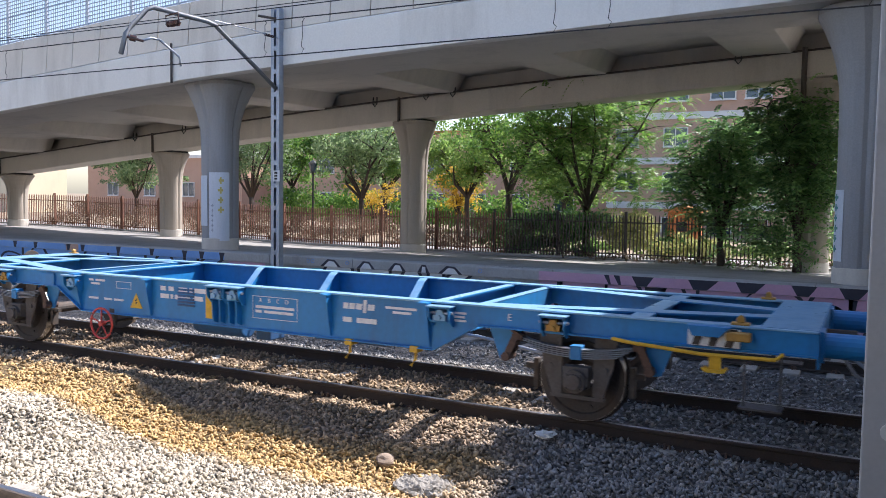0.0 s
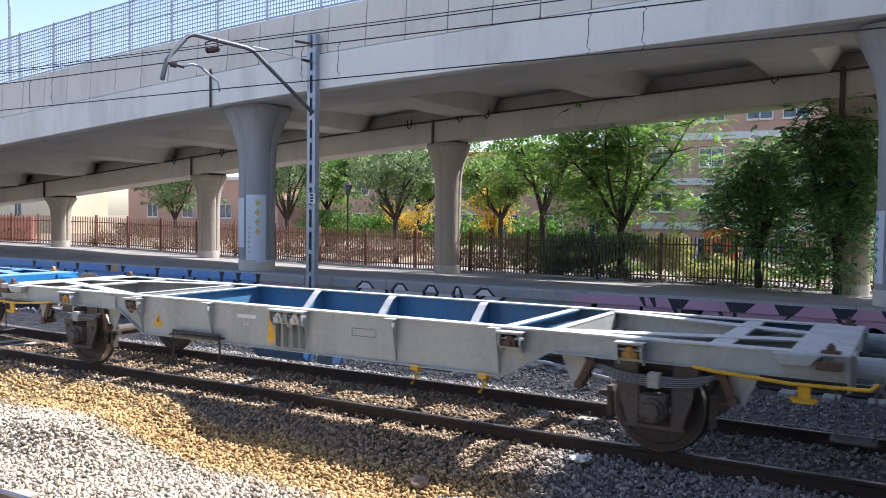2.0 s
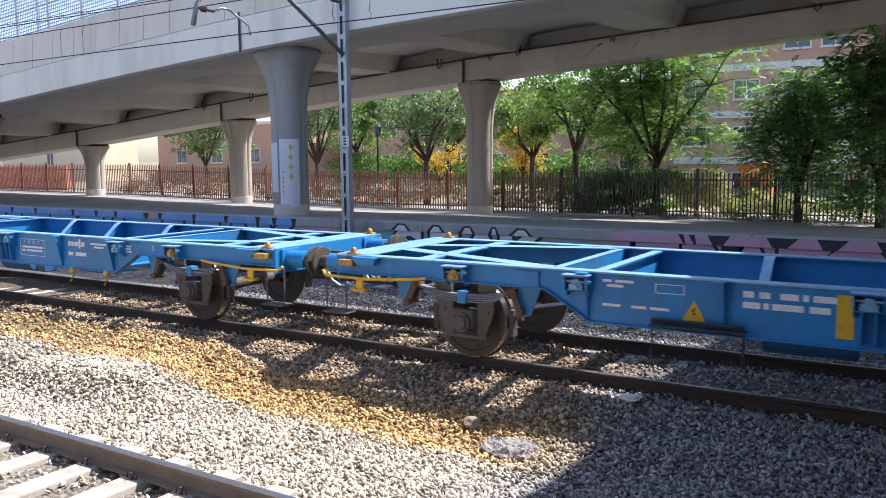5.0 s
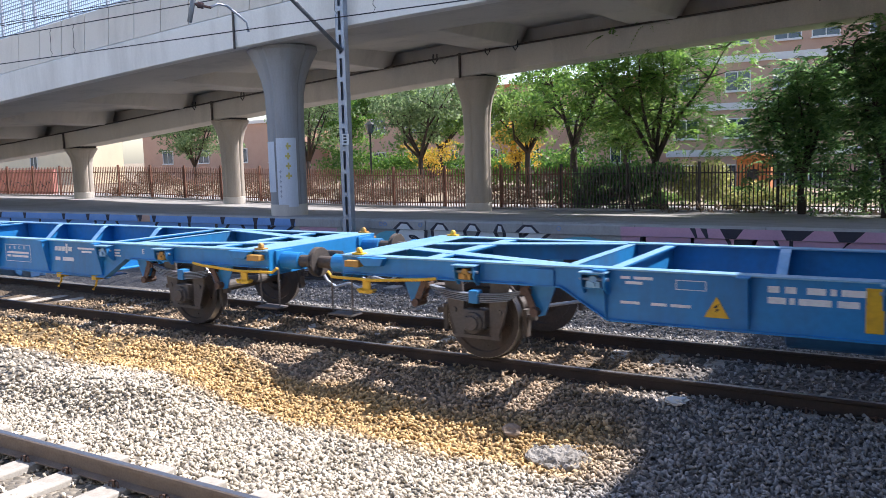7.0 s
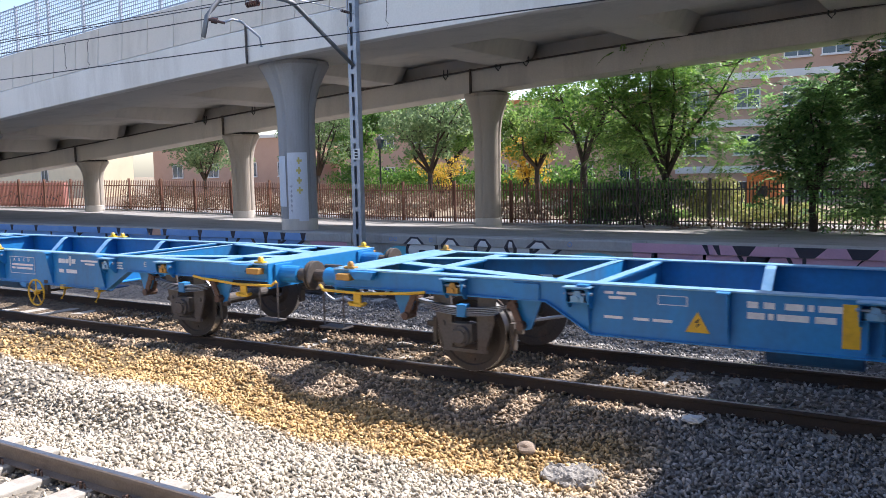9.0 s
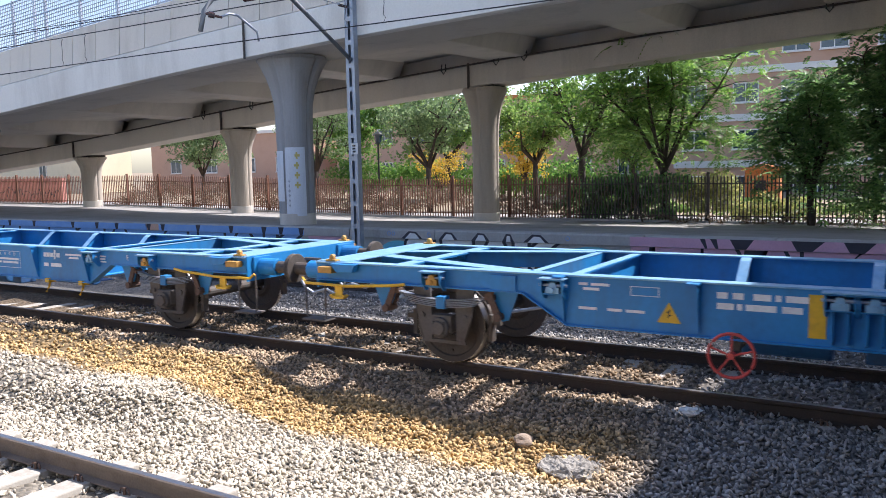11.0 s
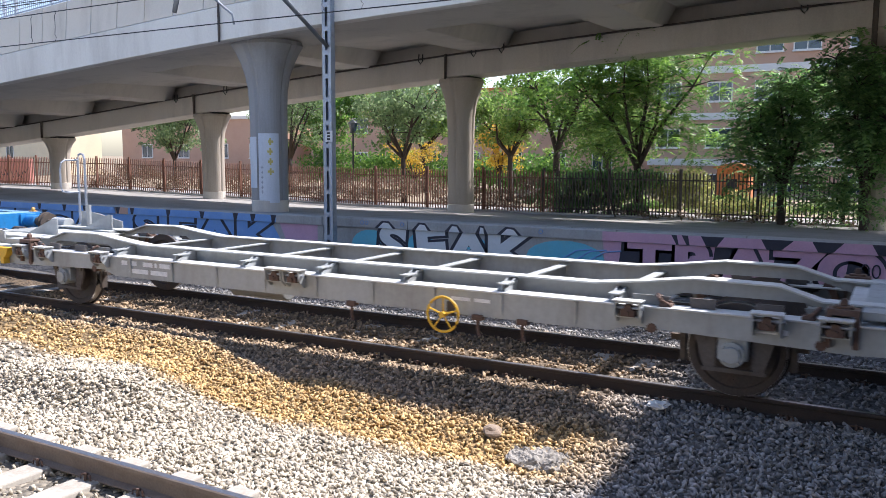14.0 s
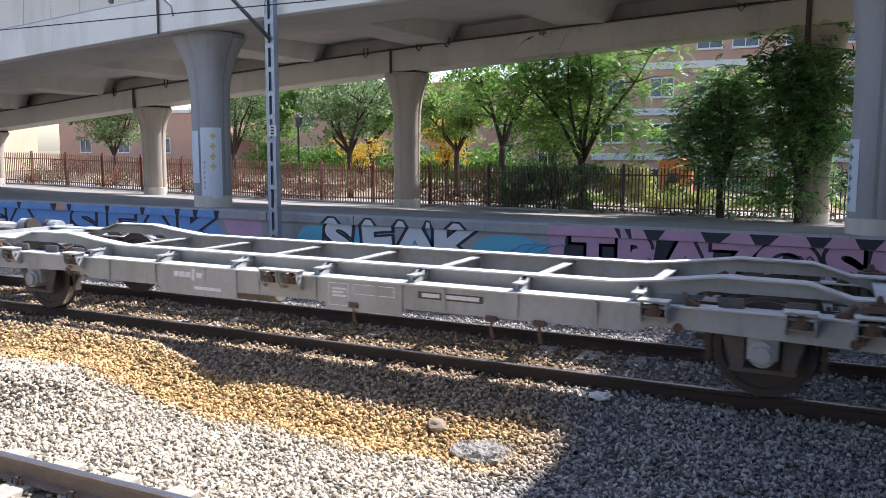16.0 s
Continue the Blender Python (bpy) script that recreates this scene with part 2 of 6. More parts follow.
M_POLE = paint("grey_painted_steel", (0.46, 0.47, 0.48), 0.5, grain=30, vary=0.05, stain=(0.36, 0.36, 0.36), amount=0.4, patch=3, bump=0.04)


def glass_mat():
    m = bpy.data.materials.new("window_glass")
    m.use_nodes = True
    b = m.node_tree.nodes["Principled BSDF"]
    b.inputs["Base Color"].default_value = (0.03, 0.05, 0.07, 1)
    b.inputs["Roughness"].default_value = 0.06
    b.inputs["Specular IOR Level"].default_value = 0.8
    return m


M_GLASS = glass_mat()


def leaf_mat(name, a, b2, trans=0.4):
    """Leaves: each one of a slightly different green, light passes through them."""
    m = bpy.data.materials.new(name)
    m.use_nodes = True
    n, l = m.node_tree.nodes, m.node_tree.links
    b = n["Principled BSDF"]
    g = n.new("ShaderNodeNewGeometry")
    mix = n.new("ShaderNodeMix")
    mix.data_type = "RGBA"
    mix.inputs["A"].default_value, mix.inputs["B"].default_value = (*a, 1), (*b2, 1)
    l.new(g.outputs["Random Per Island"], mix.inputs["Factor"])
    l.new(mix.outputs["Result"], b.inputs["Base Color"])
    b.inputs["Roughness"].default_value = 0.5
    t = n.new("ShaderNodeBsdfTranslucent")
    hsv = n.new("ShaderNodeHueSaturation")
    hsv.inputs["Value"].default_value, hsv.inputs["Saturation"].default_value = 1.6, 1.0
    l.new(mix.outputs["Result"], hsv.inputs["Color"])
    l.new(hsv.outputs[0], t.inputs[0])
    ms = n.new("ShaderNodeMixShader")
    ms.inputs[0].default_value = trans
    l.new(b.outputs[0], ms.inputs[1])
    l.new(t.outputs[0], ms.inputs[2])
    l.new(ms.outputs[0], n["Material Output"].inputs[0])
    return m


L_GREEN = leaf_mat("green_leaves", (0.045, 0.125, 0.025), (0.17, 0.28, 0.055), 0.52)
L_DARK = leaf_mat("dark_leaves", (0.045, 0.12, 0.04), (0.18, 0.30, 0.10), 0.55)
L_LIGHT = leaf_mat("olive_leaves", (0.08, 0.165, 0.035), (0.22, 0.30, 0.08), 0.55)
L_OLIVE = leaf_mat("dry_olive_leaves", (0.14, 0.17, 0.05), (0.36, 0.34, 0.13), 0.55)
L_GREY = leaf_mat("grey_green_leaves", (0.085, 0.145, 0.06), (0.19, 0.25, 0.12), 0.55)
L_YELLOW = leaf_mat("yellow_leaves", (0.45, 0.28, 0.02), (0.55, 0.40, 0.06))
L_BROWN = leaf_mat("dry_hedge_leaves", (0.06, 0.05, 0.03), (0.24, 0.17, 0.12), 0.3)


def ballast_mat(name, stones):
    """Crushed stone: pale by the near track, stained with rust beside the train's track, brown between its rails, grey
    beyond; shade on the right is painted in.
    """
    m = bpy.data.materials.new(name)
    m.use_nodes = True
    n, l = m.node_tree.nodes, m.node_tree.links
    b = n["Principled BSDF"]
    g = n.new("ShaderNodeNewGeometry")
    sep = n.new("ShaderNodeSeparateXYZ")
    l.new(g.outputs["Position"], sep.inputs[0])
    wob = n.new("ShaderNodeTexNoise")
    wob.inputs["Scale"].default_value, wob.inputs["Detail"].default_value = 0.9, 7
    l.new(g.outputs["Position"], wob.inputs["Vector"])
    w = n.new("ShaderNodeMath")
    w.operation, w.inputs[1].default_value, w.inputs[2].default_value = "MULTIPLY_ADD", 0.9, -0.45
    l.new(wob.outputs[0], w.inputs[0])
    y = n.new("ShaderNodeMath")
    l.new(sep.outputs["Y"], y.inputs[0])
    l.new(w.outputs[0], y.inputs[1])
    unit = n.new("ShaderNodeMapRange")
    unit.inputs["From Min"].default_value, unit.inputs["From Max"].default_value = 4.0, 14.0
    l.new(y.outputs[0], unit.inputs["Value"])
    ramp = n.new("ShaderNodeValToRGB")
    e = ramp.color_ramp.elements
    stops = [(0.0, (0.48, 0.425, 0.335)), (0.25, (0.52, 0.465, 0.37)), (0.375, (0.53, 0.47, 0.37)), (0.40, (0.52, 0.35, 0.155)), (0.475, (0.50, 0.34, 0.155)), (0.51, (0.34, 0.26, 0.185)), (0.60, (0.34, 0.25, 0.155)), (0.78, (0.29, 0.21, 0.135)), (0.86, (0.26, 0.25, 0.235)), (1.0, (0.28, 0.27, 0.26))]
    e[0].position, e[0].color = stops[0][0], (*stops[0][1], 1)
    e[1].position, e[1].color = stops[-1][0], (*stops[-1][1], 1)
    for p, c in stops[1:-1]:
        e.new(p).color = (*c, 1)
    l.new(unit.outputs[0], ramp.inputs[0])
    hsv = n.new("ShaderNodeHueSaturation")
    val = n.new("ShaderNodeMapRange")
    val.inputs["To Min"].default_value, val.inputs["To Max"].default_value = 0.4, 1.5
    if stones:
        l.new(g.outputs["Random Per Island"], val.inputs["Value"])
    else:
        vor = n.new("ShaderNodeTexVoronoi")
        vor.inputs["Scale"].default_value = 17
        l.new(g.outputs["Position"], vor.inputs["Vector"])
        l.new(vor.outputs["Color"], val.inputs["Value"])
        bp = n.new("ShaderNodeBump")
        bp.inputs["Strength"].default_value, bp.inputs["Distance"].default_value = 1.0, 0.04
        bp.invert = True
        l.new(vor.outputs["Distance"], bp.inputs["Height"])
        l.new(bp.outputs[0], b.inputs["Normal"])
        # bed darkened so that the shade between the stones is in the colour
        val.inputs["To Min"].default_value, val.inputs["To Max"].default_value = 0.15, 0.6
    fine = n.new("ShaderNodeTexNoise")
    fine.inputs["Scale"].default_value, fine.inputs["Detail"].default_value = 45, 4
    l.new(g.outputs["Position"], fine.inputs["Vector"])
    fr = n.new("ShaderNodeMapRange")
    fr.inputs["To Min"].default_value, fr.inputs["To Max"].default_value = 0.75, 1.2
    l.new(fine.outputs[0], fr.inputs["Value"])
    mul = n.new("ShaderNodeMath")
    mul.operation = "MULTIPLY"
    l.new(val.outputs[0], mul.inputs[0])
    l.new(fr.outputs[0], mul.inputs[1])
    l.new(mul.outputs[0], hsv.inputs["Value"])
    # rust stain ends here; beyond it shade is painted in as darker grey
    end = n.new("ShaderNodeMath")
    l.new(sep.outputs["X"], end.inputs[0])
    l.new(w.outputs[0], end.inputs[1])
    in_shade = n.new("ShaderNodeMapRange")
    in_shade.inputs["From Min"].default_value, in_shade.inputs["From Max"].default_value = -3.2, -2.3
    l.new(end.outputs[0], in_shade.inputs["Value"])
    grey = n.new("ShaderNodeMix")
    grey.data_type = "RGBA"
    grey.inputs["B"].default_value = (0.275, 0.265, 0.255, 1)
    l.new(in_shade.outputs[0], grey.inputs["Factor"])
    l.new(ramp.outputs[0], grey.inputs["A"])
    l.new(grey.outputs["Result"], hsv.inputs["Color"])
    l.new(hsv.outputs[0], b.inputs["Base Color"])
    b.inputs["Roughness"].default_value = 0.9
    return m


M_BALLAST = ballast_mat("ballast_bed", False)
M_STONES = ballast_mat("ballast_stones", True)

# ---- tracks and ground ----
TRACK_FRONT, TRACK, TRACK_BACK = 4.78, 10.867, 15.9
GAUGE = 0.8675
WALL_Y, PLAT_Z = 20.0, 0.68


def bed(y):
    """Height of the ballast across the tracks."""
    ys = [2.6, 3.3, 6.1, 6.7, 7.4, 8.3, 9.1, 9.6, 12.2, 12.7, 13.4, 14.2, 17.4, 18.4, 20.0]
    zs = [-0.23, -0.215, -0.215, -0.28, -0.38, -0.42, -0.28, -0.155, -0.158, -0.22, -0.34, -0.2, -0.2, -0.4, -0.45]
    return float(np.interp(y, ys, zs))


def bed_at(x, y):
    heap = max(0.0, min(1.0, (-6.3 - x) / 1.6)) * max(0.0, min(1.0, (y - 6.6) / 0.7)) * max(0.0, min(1.0, (9.35 - y) / 0.5))
    return bed(y) + 0.33 * heap * heap * (3 - 2 * heap) + 0.05 * noise.noise((x * 0.5, y * 0.9, 0)) + 0.02 * noise.noise((x * 2.1, y * 2.1, 3))


def ground_sheet():
    """One sheet of earth to the horizon, with the trackbed sunk into it."""
    xs = [-1500, -400, -150, -80, -40, -20, 0, 20, 60, 150, 400, 1500]
    ys = [-1500, -300, -60, 1.0, 20.2, 20.3, 28, 34, 60, 120, 400, 1500]
    def z(y):
        return -0.75 if y < 20.25 else (0.1 if y < 30 else 0.2)
    verts = [(x, y, z(y)) for y in ys for x in xs]
    n = len(xs)
    faces = [(j * n + i, j * n + i + 1, (j + 1) * n + i + 1, (j + 1) * n + i) for j in range(len(ys) - 1) for i in range(n - 1)]
    tagged(raw("ground", verts, faces, M_EARTH), "dry brown earth ground beyond the railway", "ground", kind="structure")


def ballast():
    xs = np.concatenate([np.linspace(-260, -32, 40), np.linspace(-30, 8, 190), np.linspace(9, 140, 30)])
    ys = np.linspace(2.6, 19.98, 110)
    verts = [(x, y, bed_at(x, y)) for y in ys for x in xs]
    n = len(xs)
    j, i = np.meshgrid(np.arange(len(ys) - 1), np.arange(n - 1), indexing="ij")
    a = (j * n + i).ravel()
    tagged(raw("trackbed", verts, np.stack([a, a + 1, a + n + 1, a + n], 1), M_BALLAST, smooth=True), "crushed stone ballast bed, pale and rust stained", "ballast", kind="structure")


def stones():
    """Loose stones on the bed, cut from a few angular shapes, thinner with distance."""
    rng = np.random.default_rng(4)
    base = []
    for k in range(14):
        bm = bmesh.new()
        for _ in range(9):
            d = rng.normal(size=3)
            d /= np.linalg.norm(d)
            bm.verts.new(d * rng.uniform(0.8, 1.12) * np.array([1.12, 1.0, 0.8]))
        bmesh.ops.convex_hull(bm, input=bm.verts)
        loose = [v for v in bm.verts if not v.link_faces]
        bmesh.ops.delete(bm, geom=loose, context="VERTS")
        bmesh.ops.triangulate(bm, faces=bm.faces)
        bm.verts.index_update()
        bm.verts.ensure_lookup_table()
        base.append((np.array([v.co[:] for v in bm.verts]), np.array([[v.index for v in f.verts] for f in bm.faces])))
        bm.free()
    def scatter(n, x0, x1, y0, y1, r0, r1):
        xs, ys = rng.uniform(x0, x1, n), rng.uniform(y0, y1, n)
        rs = rng.uniform(r0, r1, n)
        vs, fs, off = [], [], 0
        for x, y, r in zip(xs, ys, rs):
            bv, bf = base[rng.integers(14)]
            q, _ = np.linalg.qr(rng.normal(size=(3, 3)))
            v = (bv * (r * np.array([rng.uniform(0.85, 1.25), 1.0, rng.uniform(0.75, 1.0)]))) @ q
            vs.append(v + (x, y, bed_at(x, y) + r * rng.uniform(-0.2, 0.7)))
            fs.append(bf + off)
            off += len(bv)
        return np.concatenate(vs), np.concatenate(fs)
    for n, region in ((44000, (-9.5, 1.2, 5.6, 9.7)), (9000, (-20, -9.5, 5.6, 9.8)), (3600, (-12, -1, 3.4, 5.6)), (10000, (-14, 2.0, 9.6, 12.3)), (7000, (-14, 3.5, 12.2, 14.6))):
        big = (0.018, 0.038) if region[3] < 9.9 else (0.022, 0.04)
        if region[0] < -15:
            big = (0.025, 0.045)
        v, f = scatter(n, *region, *big)
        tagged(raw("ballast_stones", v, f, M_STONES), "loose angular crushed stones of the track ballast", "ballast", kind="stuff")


def rail_profile(y):
    p = [(-0.07, -0.172), (0.07, -0.172), (0.07, -0.160), (0.012, -0.143), (0.010, -0.05), (0.034, -0.036), (0.036, -0.008), (0.028, 0.0), (-0.028, 0.0), (-0.036, -0.008), (-0.034, -0.036), (-0.010, -0.05), (-0.012, -0.143), (-0.07, -0.160)]
    return [(y + a, b) for a, b in p]


def track(yc, x0, x1):
    for s in (-1, 1):
        bm = bmesh.new()
        prism(bm, rail_profile(yc + s * GAUGE), "x", x0, x1)
        rail = part("rail", bm, M_RAILDUST if yc < 6 else M_RAIL)
        tagged(rail, "rusty brown steel rail fixed on concrete sleepers", "rail", kind="structure")
        bm = bmesh.new()
        prism(bm, [(yc + s * GAUGE - 0.026, 0.0005), (yc + s * GAUGE + 0.026, 0.0005), (yc + s * GAUGE + 0.02, 0.003), (yc + s * GAUGE - 0.02, 0.003)], "x", x0, x1)
        part("running_surface", bm, M_RAILTOP, rail, "worn shiny running surface")


def sleeper_proto():
    th = thing("sleeper", Matrix.Translation((0, 0, -50)), "concrete railway sleeper half buried in the ballast", "sleeper", "sleepers under the rails")
    bm = bmesh.new()
    prism(bm, [(-0.15, -0.36), (0.15, -0.36), (0.12, -0.165), (-0.12, -0.165)], "y", -1.3, 1.3)
    part("body", bm, M_SLEEPER, th, bevel=0.015)
    for s in (-1, 1):
        for e in (-1, 1):
            bm = bmesh.new()
            y = s * GAUGE + e * 0.10
            tube(bm, [(-0.06, y, -0.16), (-0.05, y, -0.12), (0.0, y - e * 0.03, -0.125), (0.05, y, -0.12), (0.06, y, -0.16)], 0.009, 6)
            cyl(bm, (0, y, -0.165), (0, y, -0.105), 0.014, 6)
            part("rail_clip", bm, M_RUST, th)
    return th


def sleepers():
    proto = sleeper_proto()
    for yc, lo, hi in ((TRACK_FRONT, -16, 2), (TRACK, -30, 4), (TRACK_BACK, -10, 5)):
        x = lo
        while x < hi:
            copy_thing(proto, Matrix.Translation((x, yc, 0)))
            x += 0.6
    for o in (*proto.children_recursive, proto):
        bpy.data.objects.remove(o)


ground_sheet()
ballast()
for yc in (TRACK_FRONT, TRACK, TRACK_BACK):
    track(yc, -260, 150)
sleepers()
stones()

# ---- near platform, where the camera stands ----
bm = bmesh.new()
box(bm, -120, 60, -12, 2.95, -0.75, 0.66)
tagged(part("platform_near", bm, M_PLAT, bevel=0.02), "grey paved station platform beside the near track", "platform", kind="structure")
bm = bmesh.new()
box(bm, -120, 60, 2.45, 3.05, 0.662, 0.76)
tagged(part("platform_edge", bm, M_WALL, bevel=0.02), "pale concrete platform edge", "platform edge", kind="structure")

# ---- far platform ----
GRADE = [(-90, 1.0), (-36, 0.62), (-20, 0.28), (10, 0.25), (60, 0.25)]


def back_z(x):
    return float(np.interp(x, [g[0] for g in GRADE], [g[1] for g in GRADE]))


def far_platform():
    xs = [-200, -90, -60, -45, -36, -30, -25, -20, -10, 0, 10, 25, 60]
    bm = bmesh.new()
    rows = []
    for x in xs:
        b = back_z(x)
        rows.append([(x, 20.02, -0.7), (x, 20.02, PLAT_Z - 0.02), (x, 20.6, PLAT_Z), (x, 28.6, b), (x, 33.0, b), (x, 33.0, -0.7)])
    sweep(bm, rows)
    tagged(part("platform_far", bm, M_PLAT), "worn grey concrete platform under the viaduct", "platform", kind="structure")
    wall = thing("retaining_wall", Matrix(), "low concrete platform wall covered with colourful graffiti", "wall", kind="structure")
    for i in range(-14, 12):
        x0 = -3.25 + i * 2.86
        bm = bmesh.new()
        box(bm, x0, x0 + 2.85, 19.99, 20.25, -0.7, PLAT_Z - 0.26)
        part("panel", bm, M_WALL, wall, bevel=0.008)
        bm = bmesh.new()
        prism(bm, [(19.93, PLAT_Z - 0.257), (20.3, PLAT_Z - 0.257), (20.3, PLAT_Z + 0.004), (19.97, PLAT_Z + 0.004), (19.93, PLAT_Z - 0.03)], "x", x0 + 0.004, x0 + 2.846)
        part("coping", bm, M_WALL, wall, bevel=0.008)


far_platform()

# ---- viaduct ----
FX = [(-120, 1.2), (-80, 2.0), (-60, 2.6), (-45, 3.55), (-34.8, 4.42), (-28, 5.0), (-17, 5.82), (-9, 6.12), (0, 6.45), (20, 6.95), (60, 7.2)]
RX = [(-120, 0.6), (-80, 0.9), (-60, 1.6), (-38.8, 3.2), (-27.5, 4.25), (-15, 5.25), (-1.5, 6.02), (20, 6.9), (60, 7.2)]


def soft(x, rows):
    """Heights along the viaduct, rounded off between the given places."""
    return float(np.mean([np.interp(x + d, [r[0] for r in rows], [r[1] for r in rows]) for d in (-4, -2, 0, 2, 4)]))


def zf(x):
    return soft(x, FX)


def zr(x):
    return soft(x, RX)


REAR_Y = 28.5
XS = [-120 + 2.5 * i for i in range(69)]


def viaduct():
    via = thing("viaduct", Matrix(), "pale concrete road viaduct on flared columns beside the railway", "viaduct")
    bm = bmesh.new()
    sweep(bm, [[(x, 19.55, zf(x) + 0.98), (x, 19.5, zf(x) + 0.93), (x, 19.5, zf(x)), (x, 19.62, zf(x) - 0.03), (x, 20.0, zf(x) + 0.02), (x, 20.0, zf(x) + 0.98)] for x in XS])
    part("edge_beam", bm, M_FASCIA, via, "pale edge beam with rain streaks")
    bm = bmesh.new()
    def slab(x):
        a, b = zf(x), zr(x)
        return [(x, 20.0, a + 0.02), (x, 22.4, a + 0.06), (x, 22.9, a + 0.42), (x, 26.6, b + 1.35), (x, REAR_Y + 0.9, b + 1.42), (x, REAR_Y + 0.9, b + 1.9), (x, 20.0, a + 1.6)]
    sweep(bm, [slab(x) for x in XS])
    part("deck", bm, M_CONC, via, "grey concrete deck underside")
    bm = bmesh.new()
    sweep(bm, [[(x, REAR_Y - 0.55, zr(x)), (x, REAR_Y + 0.6, zr(x)), (x, REAR_Y + 0.6, zr(x) + 1.45), (x, REAR_Y + 0.1, zr(x) + 1.45), (x, REAR_Y + 0.1, zr(x) + 0.82), (x, REAR_Y - 0.55, zr(x) + 0.80), (x, REAR_Y - 0.6, zr(x) + 0.76), (x, REAR_Y - 0.6, zr(x) + 0.03)] for x in XS])
    part("rear_beam", bm, M_CONC, via, "rear edge beam")
    for i in range(-14, 8):
        x = -8.1 + i * 5.6
        bm = bmesh.new()
        rows = []
        for y, t in ((20.9, 0.0), (23.0, 0.3), (26.5, 0.75), (REAR_Y - 0.3, 1.0)):
            za = zf(x) + (zr(x) + 0.74 - zf(x)) * t
            top = za + 1.1 - 0.35 * t
            rows.append([(x - 1.15, y, top), (x - 0.8, y, za + 0.10), (x + 0.8, y, za + 0.10), (x + 1.15, y, top)])
        sweep(bm, rows)
        part("cross_beam", bm, M_CONC, via, bevel=0.03)
    # dark tube added to draw the dark line along the beam's top edge
    bm = bmesh.new()
    tube(bm, [(x, REAR_Y - 0.66, zr(x) + 0.80) for x in XS], 0.035, 6)
    part("conduit", bm, M_STEEL, via, "dark tube drawn as the dark line along the rear beam")
    for i in range(120):
        x0 = -108 + i * 1.275
        x1 = x0 + 1.25
        bm = bmesh.new()
        sweep(bm, [[(x, 19.60, zf(x) + 1.01), (x, 19.86, zf(x) + 1.01), (x, 19.86, zf(x) + 2.28), (x, 19.70, zf(x) + 2.28)] for x in (x0, x1)])
        part("parapet_panel", bm, M_PARAPET, via, bevel=0.015)
    return via


VIA = viaduct()


def column(x, y, foot, top, r, flare, label, concrete=M_COLUMN):
    th = thing("viaduct_column", Matrix.Translation((x, y, 0)), label, "column", "viaduct columns")
    bm = bmesh.new()
    h = top - foot
    prof = [(0.0, r), (0.18 * h, r), (0.45 * h, r), (0.62 * h, r * 1.02), (0.72 * h, r * 1.06), (0.80 * h, r + (flare - r) * 0.22), (0.87 * h, r + (flare - r) * 0.45), (0.935 * h, r + (flare - r) * 0.76), (0.975 * h, flare), (1.0 * h, flare * 0.97)]
    seg = 40
    rings = []
    for z, rad in prof:
        ring = []
        for k in range(seg):
            a = 2 * math.pi * k / seg
            groove = 0.93 if k % 10 in (0,) else 1.0
            # flat-sided oval with grooves
            c, s = math.cos(a), math.sin(a)
            q = (abs(c) ** 2.6 + abs(s) ** 2.6) ** (-1 / 2.6)
            ring.append((c * q * rad * groove, s * q * rad * groove * 0.92, foot + z))
        rings.append(ring)
    sweep(bm, rings)
    part("shaft", bm, concrete, th, "flared concrete shaft with grooves")
    bm = bmesh.new()
    cyl(bm, (0, 0, foot - 0.3), (0, 0, foot + 0.36), r * 1.05, 40)
    part("base", bm, M_CONC, th, bevel=0.02)
    bm = bmesh.new()
    box(bm, -flare * 0.75, flare * 0.75, -flare * 0.6, flare * 0.6, top - 0.02, top + 0.14)
    part("bearing", bm, M_BLACK, th, "dark bearing gap")
    return th


col_a = column(-17.5, 20.95, PLAT_Z - 0.02, 5.80, 0.54, 1.03, "grey flared concrete column with a whitewashed lower patch")
col_e = column(0.43, 20.95, PLAT_Z - 0.02, 6.42, 0.55, 1.05, "grey flared concrete column with a narrow whitewashed strip")
col_l = column(-35.4, 20.95, PLAT_Z - 0.02, 4.36, 0.54, 1.03, "grey flared concrete column with scribbled whitewash")
for x in (-14.85, -27.5, -38.3, -1.0, -49.5):
    column(x, REAR_Y, back_z(x) - 0.03, zr(x) - 0.03, 0.47, 0.80, "slim flared tan concrete column under the rear beam", M_TAN)


def skin(th, r, a0, a1, z0, z1, material, name, label=""):
    """A thin coat of paint on a round shaft between two angles."""
    bm = bmesh.new()
    rows = []
    for i in range(13):
        a = radians(a0 + (a1 - a0) * i / 12)
        c, s = math.cos(a), math.sin(a)
        q = (abs(c) ** 2.6 + abs(s) ** 2.6) ** (-1 / 2.6)
        def at(rad, z):
            return (c * q * rad, s * q * rad * 0.92, z)
        rows.append([at(r + 0.004, z0), at(r + 0.012, z0), at(r + 0.012, z1), at(r + 0.004, z1)])
    sweep(bm, rows)
    return part(name, bm, material, th, label)


skin(col_a, 0.54, -88, -20, 0.95, 3.05, M_PATCH, "whitewash", "whitewashed patch with yellow tag")
skin(col_a, 0.54, -140, -96, 1.4, 2.95, M_PATCH, "whitewash")
skin(col_e, 0.55, -178, -130, 1.15, 2.65, M_PATCH, "whitewash", "whitewashed strip with dark scribble")
skin(col_l, 0.54, -100, -15, 1.0, 2.9, M_PATCH, "whitewash", "whitewashed patch with blue scribble")


